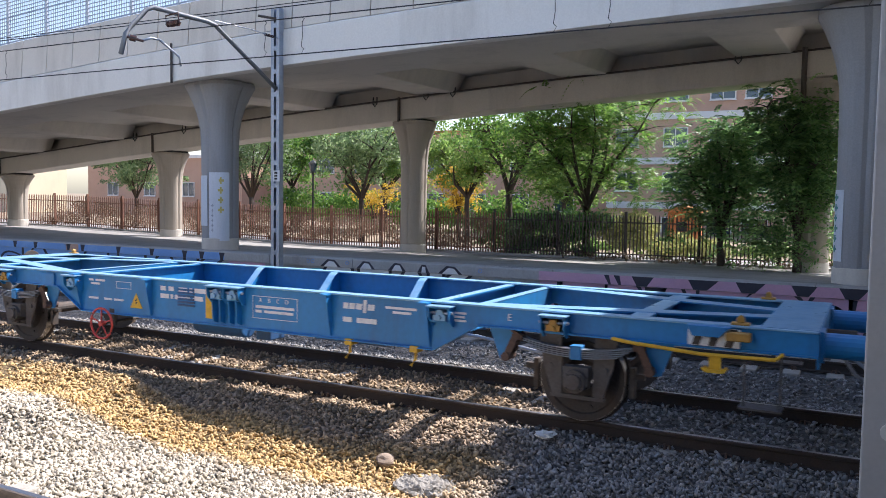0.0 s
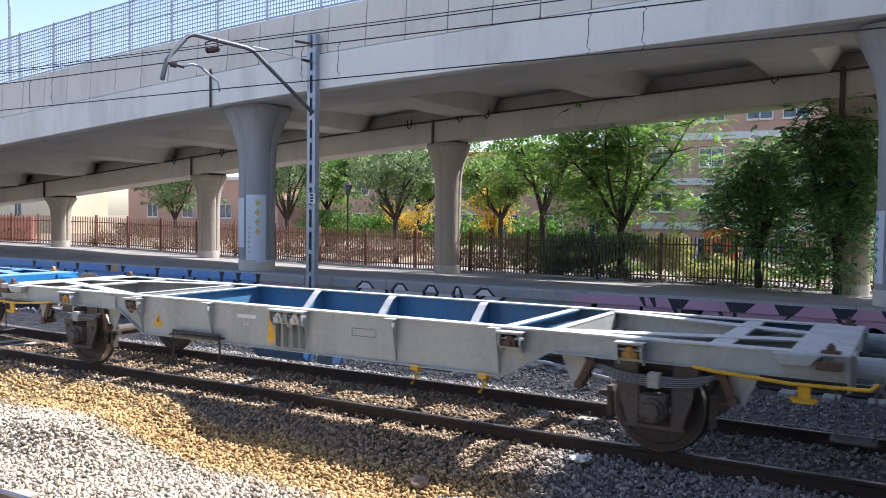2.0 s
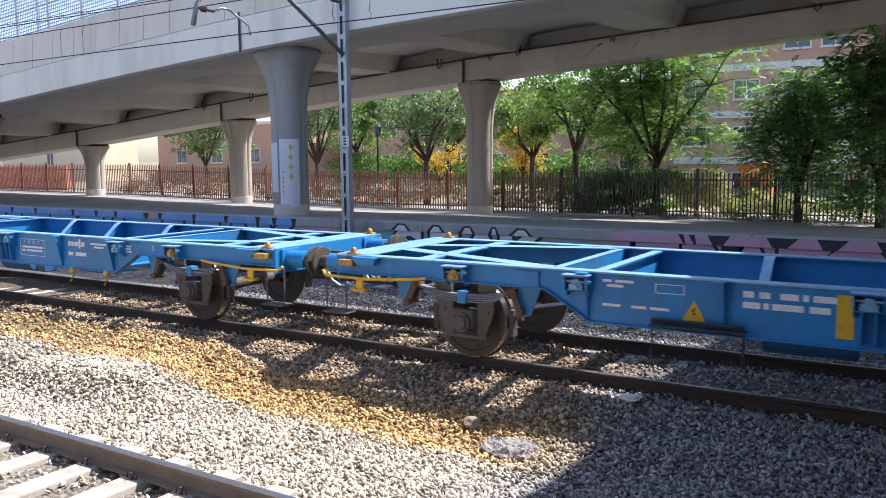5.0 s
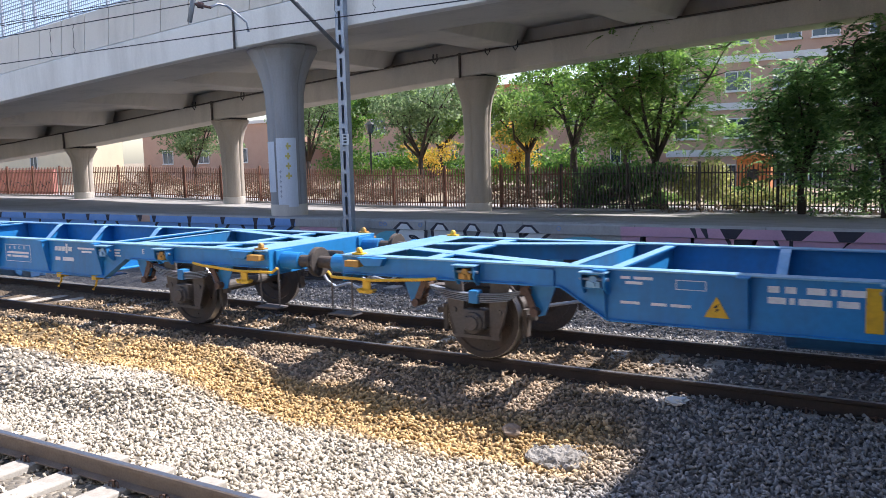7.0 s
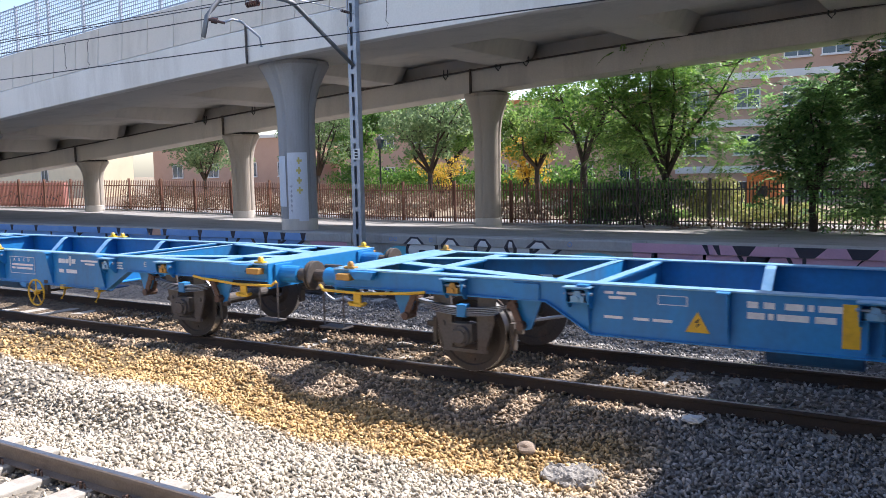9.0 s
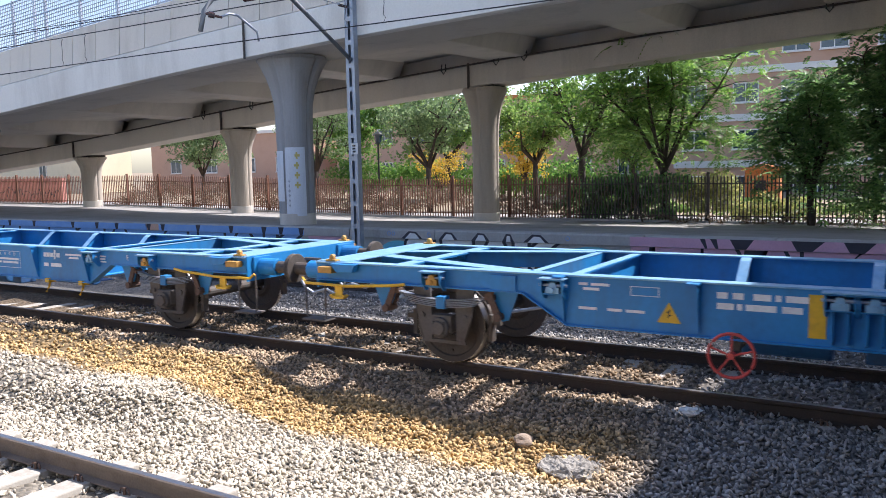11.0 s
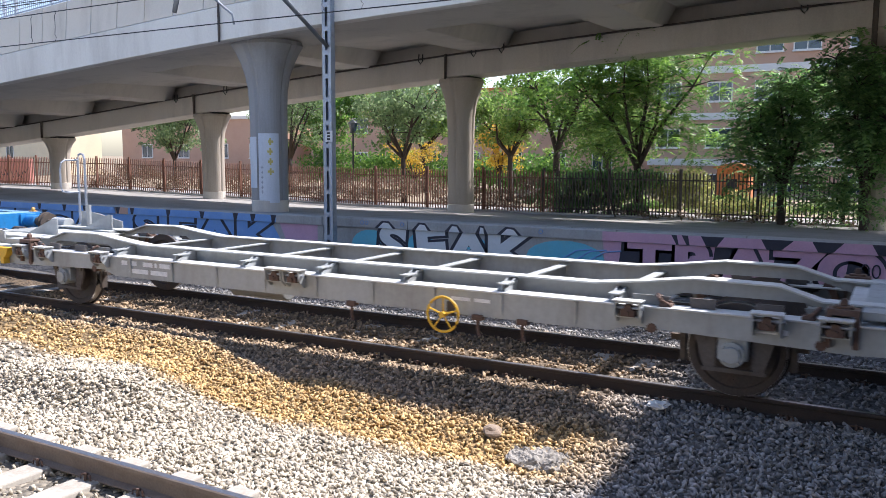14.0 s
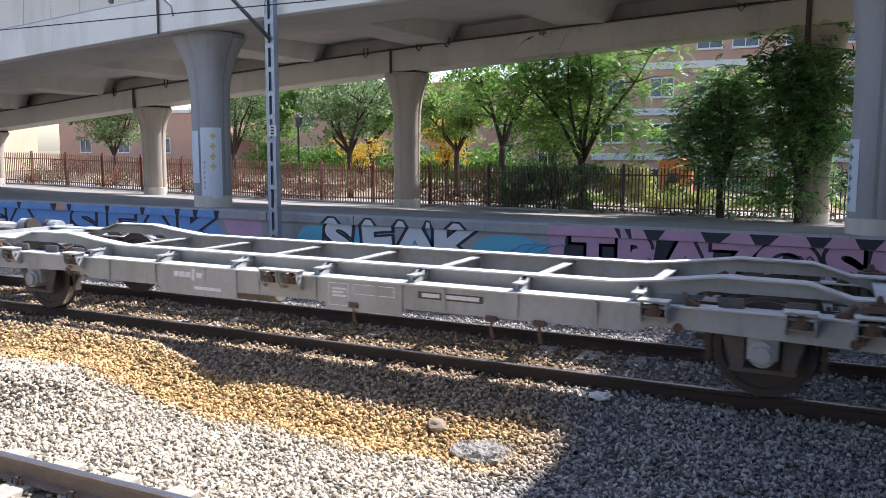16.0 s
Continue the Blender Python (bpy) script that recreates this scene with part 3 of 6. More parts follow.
def scribble(th, r, a, z0, z1, material, n, w, seed):
    """Unreadable marks, one under the other, as short bars on the coat."""
    rng = random.Random(seed)
    for i in range(n):
        z = z1 - (z1 - z0) * (i + 0.5) / n
        h = (z1 - z0) / n * 0.34
        skin(th, r + 0.010, a - w * rng.uniform(0.6, 1.1), a + w * rng.uniform(0.6, 1.1), z - h * 0.35, z + h * 0.35, material, "mark")
        skin(th, r + 0.011, a - w * 0.3, a + w * 0.3, z - h, z + h, material, "mark")


scribble(col_a, 0.54, -48, 1.75, 2.95, M_SPRAYYEL, 4, 9, 1)
scribble(col_a, 0.54, -75, 1.2, 2.1, M_GALV, 6, 4, 2)
scribble(col_e, 0.55, -152, 1.3, 2.6, M_SPRAYTEAL, 6, 9, 3)
scribble(col_l, 0.54, -60, 1.3, 2.7, M_SPRAYBLUE, 5, 18, 4)


def mesh_fence():
    fence = thing("mesh_fence", Matrix(), "grey-blue steel mesh fence on the viaduct parapet", "fence")
    step = 2.0
    for i in range(62):
        x0 = -104 + i * step
        x1 = x0 + step
        za, zb = zf(x0) + 2.26, zf(x1) + 2.26
        bm = bmesh.new()
        box(bm, x0 - 0.035, x0 + 0.035, 19.74, 19.81, za - 0.2, za + 1.75)
        part("post", bm, M_GALV, fence)
        bm = bmesh.new()
        for k in range(1, 18):
            f = k / 18
            x, z = x0 + step * f, za + (zb - za) * f
            box(bm, x - 0.011, x + 0.011, 19.765, 19.785, z + 0.08, z + 1.68)
        for k in range(14):
            h = 0.08 + 1.6 * k / 13
            w = 0.025 if k in (0, 7, 13) else 0.011
            sweep(bm, [[(x, 19.76, z + h - w), (x, 19.79, z + h - w), (x, 19.79, z + h + w), (x, 19.76, z + h + w)] for x, z in ((x0, za), (x1, zb))])
        part("mesh_panel", bm, M_MESH, fence)


mesh_fence()


def viaduct_pipes():
    for x, y, z0, z1, r in ((-18.0, 19.45, zf(-18) - 0.05, zf(-18) + 1.1, 0.035), (-15.15, REAR_Y - 0.68, zr(-15.1) - 0.05, zr(-15.1) + 0.85, 0.05), (-27.9, REAR_Y - 0.68, zr(-27.9), zr(-27.9) + 0.85, 0.05), (-1.35, REAR_Y - 0.68, 2.0, zr(-1.4) + 0.9, 0.08), (-38.7, REAR_Y - 0.68, zr(-38.7), zr(-38.7) + 0.8, 0.05)):
        bm = bmesh.new()
        cyl(bm, (x, y, z0), (x, y, z1), r, 10)
        part("drain_pipe", bm, M_STEEL, VIA, "dark drain pipe")
    for x in (-16.2, -14.0, -12.9, -29, -26, -3.2):
        bm = bmesh.new()
        z = zr(x) + 0.98
        tube(bm, [(x - 0.08, REAR_Y - 0.66, z), (x - 0.09, REAR_Y - 0.68, z - 0.25), (x, REAR_Y - 0.68, z - 0.36), (x + 0.09, REAR_Y - 0.68, z - 0.25), (x + 0.08, REAR_Y - 0.66, z)], 0.022, 6)
        part("cable_loop", bm, M_BLACK, VIA)


viaduct_pipes()

# ---- train ----
M_OLDBLUE = paint("old_blue_paint", (0.06, 0.22, 0.42), 0.6, grain=16, vary=0.12, stain=(0.20, 0.22, 0.22), amount=0.6, patch=1.4, bump=0.05, streak=True)
SPEED = 7.15
WHEEL_R = 0.475
WB = 9.15
TRAIN = []      # (thing, front axle at the start, wheelsets)


def text_mesh(name, body, size, material, parent, m, label="", bold=0.0, depth=0.002):
    """Lettering in the built-in font, turned into a thin mesh."""
    cu = bpy.data.curves.new(name, "FONT")
    cu.body, cu.size, cu.extrude, cu.offset = body, size, depth, bold
    cu.align_x, cu.align_y = "CENTER", "CENTER"
    tmp = bpy.data.objects.new(name, cu)
    scene.collection.objects.link(tmp)
    me = bpy.data.meshes.new_from_object(tmp.evaluated_get(bpy.context.evaluated_depsgraph_get()))
    bpy.data.objects.remove(tmp)
    bpy.data.curves.remove(cu)
    me.materials.clear()
    me.materials.append(material)
    ob = new(name, me)
    ob.parent = parent
    ob.matrix_basis = m
    return tagged(ob, label)


def wheelset(parent, u, label_hub=M_STEEL):
    ax = bmesh.new()
    cyl(ax, (0, -1.02, 0), (0, 1.02, 0), 0.085, 14)
    axle = part("wheelset", ax, M_STEEL, parent, "steel wheelset with worn treads", smooth=False)
    axle.matrix_basis = Matrix.Translation((u, 0, WHEEL_R))
    for s in (-1, 1):
        prof = [(0.0, 0.14), (0.055, 0.14), (0.07, 0.20), (0.045, 0.28), (0.055, 0.385), (0.075, 0.40), (0.075, 0.470), (-0.03, 0.478), (-0.045, 0.505), (-0.06, 0.505), (-0.06, 0.40), (-0.03, 0.385), (-0.02, 0.25), (-0.045, 0.2), (-0.045, 0.14)]
        bm = bmesh.new()
        seg = 40
        rings = []
        for k in range(seg):
            a = 2 * math.pi * k / seg
            rings.append([bm.verts.new((r * math.cos(a), s * (GAUGE + o), r * math.sin(a))) for o, r in prof])
        n = len(prof)
        for k in range(seg):
            a, b = rings[k], rings[(k + 1) % seg]
            for i in range(n):
                bm.faces.new((a[i], a[(i + 1) % n], b[(i + 1) % n], b[i]))
        for k in range(5):
            a = 2 * math.pi * k / 5
            cyl(bm, (0.33 * math.cos(a), s * (GAUGE + 0.03), 0.33 * math.sin(a)), (0.33 * math.cos(a), s * (GAUGE + 0.062), 0.33 * math.sin(a)), 0.018, 6)
        w = part("wheel", bm, M_WHEEL, axle)
        bm = bmesh.new()
        ring = []
        for k in range(seg):
            a = 2 * math.pi * k / seg
            ring.append([bm.verts.new((r * math.cos(a), s * (GAUGE + o), r * math.sin(a))) for o, r in ((-0.028, 0.474), (-0.028, 0.4785), (0.073, 0.4735), (0.073, 0.469))])
        for k in range(seg):
            a, b = ring[k], ring[(k + 1) % seg]
            for i in range(4):
                bm.faces.new((a[i], a[(i + 1) % 4], b[(i + 1) % 4], b[i]))
        part("tread", bm, M_TREAD, axle, "polished tread band")
    return axle


def arc(u0, u1, z, sag, n=9):
    return [(u0 + (u1 - u0) * i / (n - 1), z - sag * (1 - (2 * i / (n - 1) - 1) ** 2)) for i in range(n)]


def running_gear(th, u, paint_mat, dark, hub_mat=None, small=False):
    """Axle box, guard, leaf spring and hangers on both sides of one axle."""
    for s in (-1, 1):
        v = s * 1.12
        bm = bmesh.new()
        cyl(bm, (u, v - s * 0.1, WHEEL_R), (u, v + s * 0.10, WHEEL_R), 0.125, 18)
        cyl(bm, (u, v + s * 0.10, WHEEL_R), (u, v + s * 0.135, WHEEL_R), 0.085, 14)
        for k in range(4):
            a = math.pi / 4 + k * math.pi / 2
            cyl(bm, (u + 0.1 * math.cos(a), v + s * 0.1, WHEEL_R + 0.1 * math.sin(a)), (u + 0.1 * math.cos(a), v + s * 0.125, WHEEL_R + 0.1 * math.sin(a)), 0.016, 6)
        box(bm, u - 0.14, u + 0.14, v - s * 0.08, v + s * 0.05, WHEEL_R - 0.06, WHEEL_R + 0.15)
        part("axle_box", bm, hub_mat or M_GUARD, th, bevel=0.01)
        bm = bmesh.new()
        for a in (-1, 1):
            prism(bm, [(u + a * 0.19, 0.98), (u + a * 0.44, 0.98), (u + a * 0.38, 0.62), (u + a * 0.27, 0.27), (u + a * 0.20, 0.27), (u + a * 0.17, 0.33), (u + a * 0.17, 0.70)], "y", v - s * 0.045, v - s * 0.02)
            cyl(bm, (u + a * 0.30, v - s * 0.05, 0.60), (u + a * 0.30, v + s * 0.0, 0.60), 0.035, 8)
        box(bm, u - 0.30, u + 0.30, v - s * 0.045, v - s * 0.015, 0.27, 0.31)
        part("axle_guard", bm, M_GUARD, th, "dusty axle guard plates")
        bm = bmesh.new()
        for k in range(5):
            half = 0.66 - 0.055 * k
            top = arc(u - half, u + half, 0.895 - 0.021 * k, 0.085 * (half / 0.66) ** 2)
            low = [(x, z - 0.011) for x, z in top]
            rise = 0.085 - 0.085 * (half / 0.66) ** 2
            top = [(x, z - rise) for x, z in top]
            low = [(x, z - rise) for x, z in low]
            prism(bm, top + low[::-1], "y", v - 0.045, v + 0.045)
        part("leaf_spring", bm, M_SPRING if not small else M_STEEL, th, "stack of curved spring leaves")
        bm = bmesh.new()
        box(bm, u - 0.06, u + 0.06, v - 0.065, v + 0.065, 0.70, 0.85)
        part("spring_buckle", bm, paint_mat if not small else M_STEEL, th, bevel=0.008)
        for a in (-1, 1):
            bm = bmesh.new()
            tube(bm, [(u + a * 0.66, v - 0.05, 0.88), (u + a * 0.72, v - 0.05, 0.96), (u + a * 0.75, v, 0.99), (u + a * 0.72, v + 0.05, 0.96), (u + a * 0.66, v + 0.05, 0.88), (u + a * 0.70, v + 0.05, 0.74), (u + a * 0.75, v + 0.05, 0.70)], 0.022, 7)
            prism(bm, [(u + a * 0.62, 0.92), (u + a * 0.69, 0.95), (u + a * 0.82, 0.67), (u + a * 0.75, 0.63)], "y", v - 0.07, v - 0.045)
            prism(bm, [(u + a * 0.62, 0.92), (u + a * 0.69, 0.95), (u + a * 0.82, 0.67), (u + a * 0.75, 0.63)], "y", v + 0.05, v + 0.075)
            box(bm, u + a * 0.60, u + a * 0.72, v - 0.06, v + 0.06, 0.85, 0.91)
            cyl(bm, (u + a * 0.78, v - 0.10, 0.66), (u + a * 0.78, v + 0.11, 0.66), 0.05, 10)
            part("spring_hanger", bm, M_RUST, th, "rusty spring hanger")
            bm = bmesh.new()
            prism(bm, [(u + a * 0.62, 0.98), (u + a * 1.02, 0.98), (u + a * 0.88, 0.62), (u + a * 0.80, 0.60)], "y", v - s * 0.02, v + s * 0.0)
            part("hanger_bracket", bm, paint_mat, th)
            bm = bmesh.new()
            box(bm, u + a * 0.505, u + a * 0.56, s * GAUGE - 0.05, s * GAUGE + 0.05, 0.30, 0.62)
            box(bm, u + a * 0.52, u + a * 0.66, s * GAUGE - 0.03, s * GAUGE + 0.03, 0.50, 0.56)
            part("brake_block", bm, M_STEEL, th)


def clamp(th, u, s, z, mat, rusty):
    """Container bracket that stands out of the side: a lid with turned-down cheeks and a folding spigot in a yoke."""
    v = s * 1.215
    bm = bmesh.new()
    box(bm, u - 0.14, u + 0.14, v, v + s * 0.15, z + 0.012, z + 0.03)
    for e in (-1, 1):
        prism(bm, [(v, z + 0.012), (v + s * 0.15, z + 0.012), (v + s * 0.14, z - 0.10), (v + s * 0.05, z - 0.20), (v, z - 0.20)], "x", u + e * 0.125 - 0.009, u + e * 0.125 + 0.009)
    box(bm, u - 0.116, u + 0.116, v + s * 0.0, v + s * 0.10, z - 0.145, z - 0.13)
    c = part("container_bracket", bm, mat, th, bevel=0.004)
    bm = bmesh.new()
    box(bm, u - 0.15, u + 0.15, v + s * 0.01, v + s * 0.17, z + 0.031, z + 0.042)
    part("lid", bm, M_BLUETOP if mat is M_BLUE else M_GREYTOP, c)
    bm = bmesh.new()
    box(bm, u - 0.075, u + 0.075, v + s * 0.02, v + s * 0.125, z - 0.125, z - 0.06)
    prism(bm, [(u - 0.05, z - 0.06), (u + 0.05, z - 0.06), (u + 0.03, z - 0.005), (u - 0.03, z - 0.005)], "y", v + s * 0.04, v + s * 0.12)
    cyl(bm, (u, v + s * 0.12, z - 0.09), (u, v + s * 0.15, z - 0.09), 0.028, 10)
    part("spigot", bm, rusty, c)
    bm = bmesh.new()
    cyl(bm, (u - 0.16, v + s * 0.09, z - 0.04), (u + 0.16, v + s * 0.09, z - 0.04), 0.016, 8)
    part("hinge_pin", bm, M_GALV, c)


def knob(th, u, v, z, mat):
    bm = bmesh.new()
    box(bm, u - 0.085, u + 0.085, v - 0.05, v + 0.05, z, z + 0.025)
    prism(bm, [(u - 0.038, z + 0.025), (u + 0.038, z + 0.025), (u + 0.034, z + 0.065), (u + 0.012, z + 0.092), (u - 0.012, z + 0.092), (u - 0.034, z + 0.065)], "y", v - 0.028, v + 0.028)
    part("corner_spigot", bm, mat, th, "yellow corner spigot", bevel=0.008)


def hand_wheel(th, u, z, mat, r=0.215):
    bm = bmesh.new()
    v = -1.40
    tube(bm, [(u + r * math.cos(a), v, z + r * math.sin(a)) for a in [2 * math.pi * k / 28 for k in range(29)]], 0.016, 8)
    for k in range(5):
        a = 2 * math.pi * k / 5 + 0.3
        cyl(bm, (u, v, z), (u + r * math.cos(a), v, z + r * math.sin(a)), 0.011, 6)
    cyl(bm, (u, v - 0.03, z), (u, v + 0.05, z), 0.035, 10)
    w = part("hand_wheel", bm, mat, th, "round painted brake hand wheel")
    bm = bmesh.new()
    cyl(bm, (u, v + 0.05, z), (u, -0.6, z), 0.02, 8)
    part("shaft", bm, M_STEEL, w)
    bm = bmesh.new()
    box(bm, u - 0.05, u + 0.05, -1.22, -1.17, z - 0.05, 0.72)
    part("bearing_plate", bm, M_STEEL, w)


def bars(th, u, z, rows, h=0.045, v=-1.2235):
    """Stencilled writing as rows of plain bars: (offset, width) pairs to each row."""
    for i, row in enumerate(rows):
        for o, w in row:
            bm = bmesh.new()
            box(bm, u + o, u + o + w, v - 0.0015, v + 0.0015, z - i * h * 1.7, z - i * h * 1.7 + h)
            part("stencil", bm, M_WHITE, th)


def panel_frame(th, u, z, w, h, v=-1.2235, t=0.008, mat=None):
    bm = bmesh.new()
    for a, b, c, d in ((u, u + w, z, z + t), (u, u + w, z + h - t, z + h), (u, u + t, z, z + h), (u + w - t, u + w, z, z + h)):
        box(bm, a, b, v - 0.0015, v + 0.0015, c, d)
    part("marking_frame", bm, mat or M_WHITE, th)


def triangle_sign(th, u, z, s=0.12, v=-1.2235):
    bm = bmesh.new()
    prism(bm, [(u - s, z - s * 0.8), (u + s, z - s * 0.8), (u, z + s * 0.95)], "y", v - 0.002, v + 0.002)
    sign = part("warning_sign", bm, M_YELLOW, th, "yellow warning triangle")
    bm = bmesh.new()
    prism(bm, [(u - 0.02, z - s * 0.45), (u + 0.03, z - s * 0.1), (u, z - s * 0.05), (u + 0.025, z + s * 0.45), (u - 0.03, z + s * 0.05), (u, z)], "y", v - 0.004, v - 0.0025)
    part("symbol", bm, M_BLACK, sign)


def brand_shape(th, u, z, w=0.46, h=0.12, v=-1.2235):
    """The owner's mark, as plain pale shapes."""
    bm = bmesh.new()
    for o, ww, z0, z1 in ((0.0, 0.16, 0, 0.6), (0.19, 0.18, 0, 0.6), (0.40, 0.18, 0, 0.6), (0.62, 0.10, -0.3, 1.0), (0.76, 0.2, 0, 0.6)):
        prism(bm, [(u + o * w, z + z0 * h), (u + (o + ww) * w, z + z0 * h), (u + (o + ww) * w + 0.012, z + z1 * h), (u + o * w + 0.012, z + z1 * h)], "y", v - 0.0015, v + 0.0015)
    part("brand_mark", bm, M_WHITE, th)


def side_outline(front, rear):
    return [(front, 1.185), (front, 0.98), (1.12, 0.98), (1.65, 0.66), (WB - 1.65, 0.66), (WB - 1.10, 0.98), (rear, 0.98), (rear, 1.185)]


def blue_wagon(name, f0, body, inner, label, top_mat, wheel_col=None, wheel_u=3.4, step_frame=False, knobs_mid=False, old=False, rear=10.93, tail=11.56, knob_mat=None):
    th = thing(name, Matrix.Translation((f0, TRACK, 0)), label, "flat wagon", "wagons of the freight train")
    front = -1.85
    km = knob_mat or (M_YELLOW if knobs_mid else M_OCHRE)
    for s in (-1, 1):
        v = s * 1.21
        bm = bmesh.new()
        prism(bm, side_outline(front, rear), "y", v - 0.008, v + 0.008)
        web = part("side_sill", bm, body if s < 0 or not old else M_OLDBLUE, th, "deep side sill with a dropped middle")
        bm = bmesh.new()
        box(bm, front, rear, v - s * 0.13, v + s * 0.035, 1.186, 1.206)
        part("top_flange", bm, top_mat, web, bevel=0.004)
        bm = bmesh.new()
        for (a, za), (b, zb) in (((front, 0.98), (1.12, 0.98)), ((1.12, 0.98), (1.65, 0.66)), ((1.65, 0.66), (WB - 1.65, 0.66)), ((WB - 1.65, 0.66), (WB - 1.10, 0.98)), ((WB - 1.10, 0.98), (rear, 0.98))):
            sweep(bm, [[(a, v - s * 0.08, za - 0.014), (a, v + s * 0.05, za - 0.014), (a, v + s * 0.05, za), (a, v - s * 0.08, za)], [(b, v - s * 0.08, zb - 0.014), (b, v + s * 0.05, zb - 0.014), (b, v + s * 0.05, zb), (b, v - s * 0.08, zb)]])
        part("bottom_flange", bm, body, web)
        # unseen ledge, added to widen the sill's shadow on the ballast
        bm = bmesh.new()
        box(bm, 1.7, WB - 1.7, v - s * 0.42, v - s * 0.082, 0.645, 0.66)
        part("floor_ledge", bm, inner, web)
        for u in (1.62, 3.05, 6.08, 7.45):
            bm = bmesh.new()
            prism(bm, [(v, 1.185), (v + s * 0.14, 1.185), (v + s * 0.13, 1.14), (v + s * 0.035, 0.68), (v, 0.68)], "x", u - 0.006, u + 0.006)
            box(bm, u - 0.1, u + 0.02, v, v + s * 0.15, 1.18, 1.196)
            part("rib", bm, body, web)
        for u in (-0.02, 8.95):
            clamp(th, u, s, 1.13, body, M_OCHRE)
        for u in (1.52, 7.62):
            clamp(th, u, s, 1.13, body, M_RUST if old else M_BLUETOP)
        for u in (4.32, 4.60):
            clamp(th, u, s, 1.15, body, M_GREYTOP if old else M_BLUETOP)
            bm = bmesh.new()
            prism(bm, [(v, 1.0), (v + s * 0.12, 1.0), (v + s * 0.10, 0.72), (v, 0.68)], "x", u - 0.07, u - 0.055)
            prism(bm, [(v, 1.0), (v + s * 0.12, 1.0), (v + s * 0.10, 0.72), (v, 0.68)], "x", u + 0.055, u + 0.07)
            part("bracket_rib", bm, body, th)
        # spring box beside the axle
        bm = bmesh.new()
        box(bm, 0.72, 1.04, v, v + s * 0.035, 0.97, 1.16)
        part("cover_plate", bm, body, th, bevel=0.006)
        # shunter's rails with their hooks
        for e, q in ((-1, 0.0), (1, WB)):
            bm = bmesh.new()
            vv = v + s * 0.12
            tube(bm, [(q + e * 2.02, vv - s * 0.02, 0.99), (q + e * 1.95, vv, 0.93), (q + e * 1.3, vv, 0.92), (q + e * 0.62, vv, 0.965), (q + e * 0.42, vv - s * 0.03, 0.985)], 0.019, 8)
            h = part("shunter_rail", bm, M_YELLOW, th, "bent yellow handrail")
            bm = bmesh.new()
            uc = q + e * 1.42
            box(bm, uc - 0.055, uc + 0.055, vv - s * 0.03, vv - s * 0.005, 0.78, 0.93)
            prism(bm, [(uc - 0.12, 0.79), (uc - 0.085, 0.755), (uc + 0.085, 0.755), (uc + 0.12, 0.79), (uc + 0.10, 0.81), (uc + 0.05, 0.785), (uc - 0.05, 0.785), (uc - 0.10, 0.81)], "y", vv - s * 0.06, vv + s * 0.03)
            part("rope_hook", bm, M_YELLOW, h)
            bm = bmesh.new()
            prism(bm, [(q + e * 1.15, 1.192), (q + e * 1.55, 1.192), (q + e * 1.45, 1.09), (q + e * 1.2, 1.09)], "y", vv - s * 0.10, vv - s * 0.0)
            part("foot_plate", bm, body, th, bevel=0.006)
            bm = bmesh.new()
            ub = q + e * 1.62
            box(bm, ub - 0.11, ub + 0.11, vv - s * 0.1, vv + s * 0.02, 1.07, 1.15)
            part("corner_block", bm, M_RUST if old else M_OCHRE, th, bevel=0.01)
            knob(th, ub, s * 1.17, 1.206, km)
            # step under the corner
            bm = bmesh.new()
            us = q + e * 2.0
            tube(bm, [(us, vv - s * 0.06, 0.98), (us, vv - s * 0.06, 0.50), (us - e * 0.02, vv - s * 0.06, 0.46)], 0.012, 6)
            tube(bm, [(us - e * 0.32, vv - s * 0.06, 0.95), (us - e * 0.32, vv - s * 0.06, 0.46)], 0.012, 6)
            box(bm, us - 0.36 if e > 0 else us - 0.02, us + 0.02 if e > 0 else us + 0.36, vv - s * 0.2, vv + s * 0.02, 0.44, 0.46)
            part("foot_step", bm, M_GUARD, th)
        if knobs_mid:
            for u in (4.32, 4.62):
                knob(th, u, s * 1.27, 1.206, km)
    # cross members and centre sill
    for u in (3.05, 4.5, 6.08):
        bm = bmesh.new()
        prism(bm, [(u - 0.07, 0.80), (u + 0.07, 0.80), (u + 0.07, 0.785), (u + 0.012, 0.78), (u + 0.012, 0.69), (u + 0.07, 0.68), (u + 0.07, 0.665), (u - 0.07, 0.665), (u - 0.07, 0.68), (u - 0.012, 0.69), (u - 0.012, 0.78), (u - 0.07, 0.785)], "y", -1.2, 1.2)
        cross = part("cross_member", bm, body if not old else M_OLDBLUE, th, "low cross member between the side sills")
        for s in (-1, 1):
            bm = bmesh.new()
            prism(bm, [(s * 1.2, 1.183), (s * 1.06, 1.183), (s * 0.62, 0.803), (s * 1.2, 0.803)], "x", u - 0.01, u + 0.01)
            gusset = part("gusset", bm, body if not old else M_OLDBLUE, cross)
            bm = bmesh.new()
            sweep(bm, [[(u - 0.06, y, z), (u + 0.06, y, z), (u + 0.06, y, z + 0.012), (u - 0.06, y, z + 0.012)] for y, z in ((s * 1.075, 1.184), (s * 1.0, 1.15), (s * 0.62, 0.815))])
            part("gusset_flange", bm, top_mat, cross)
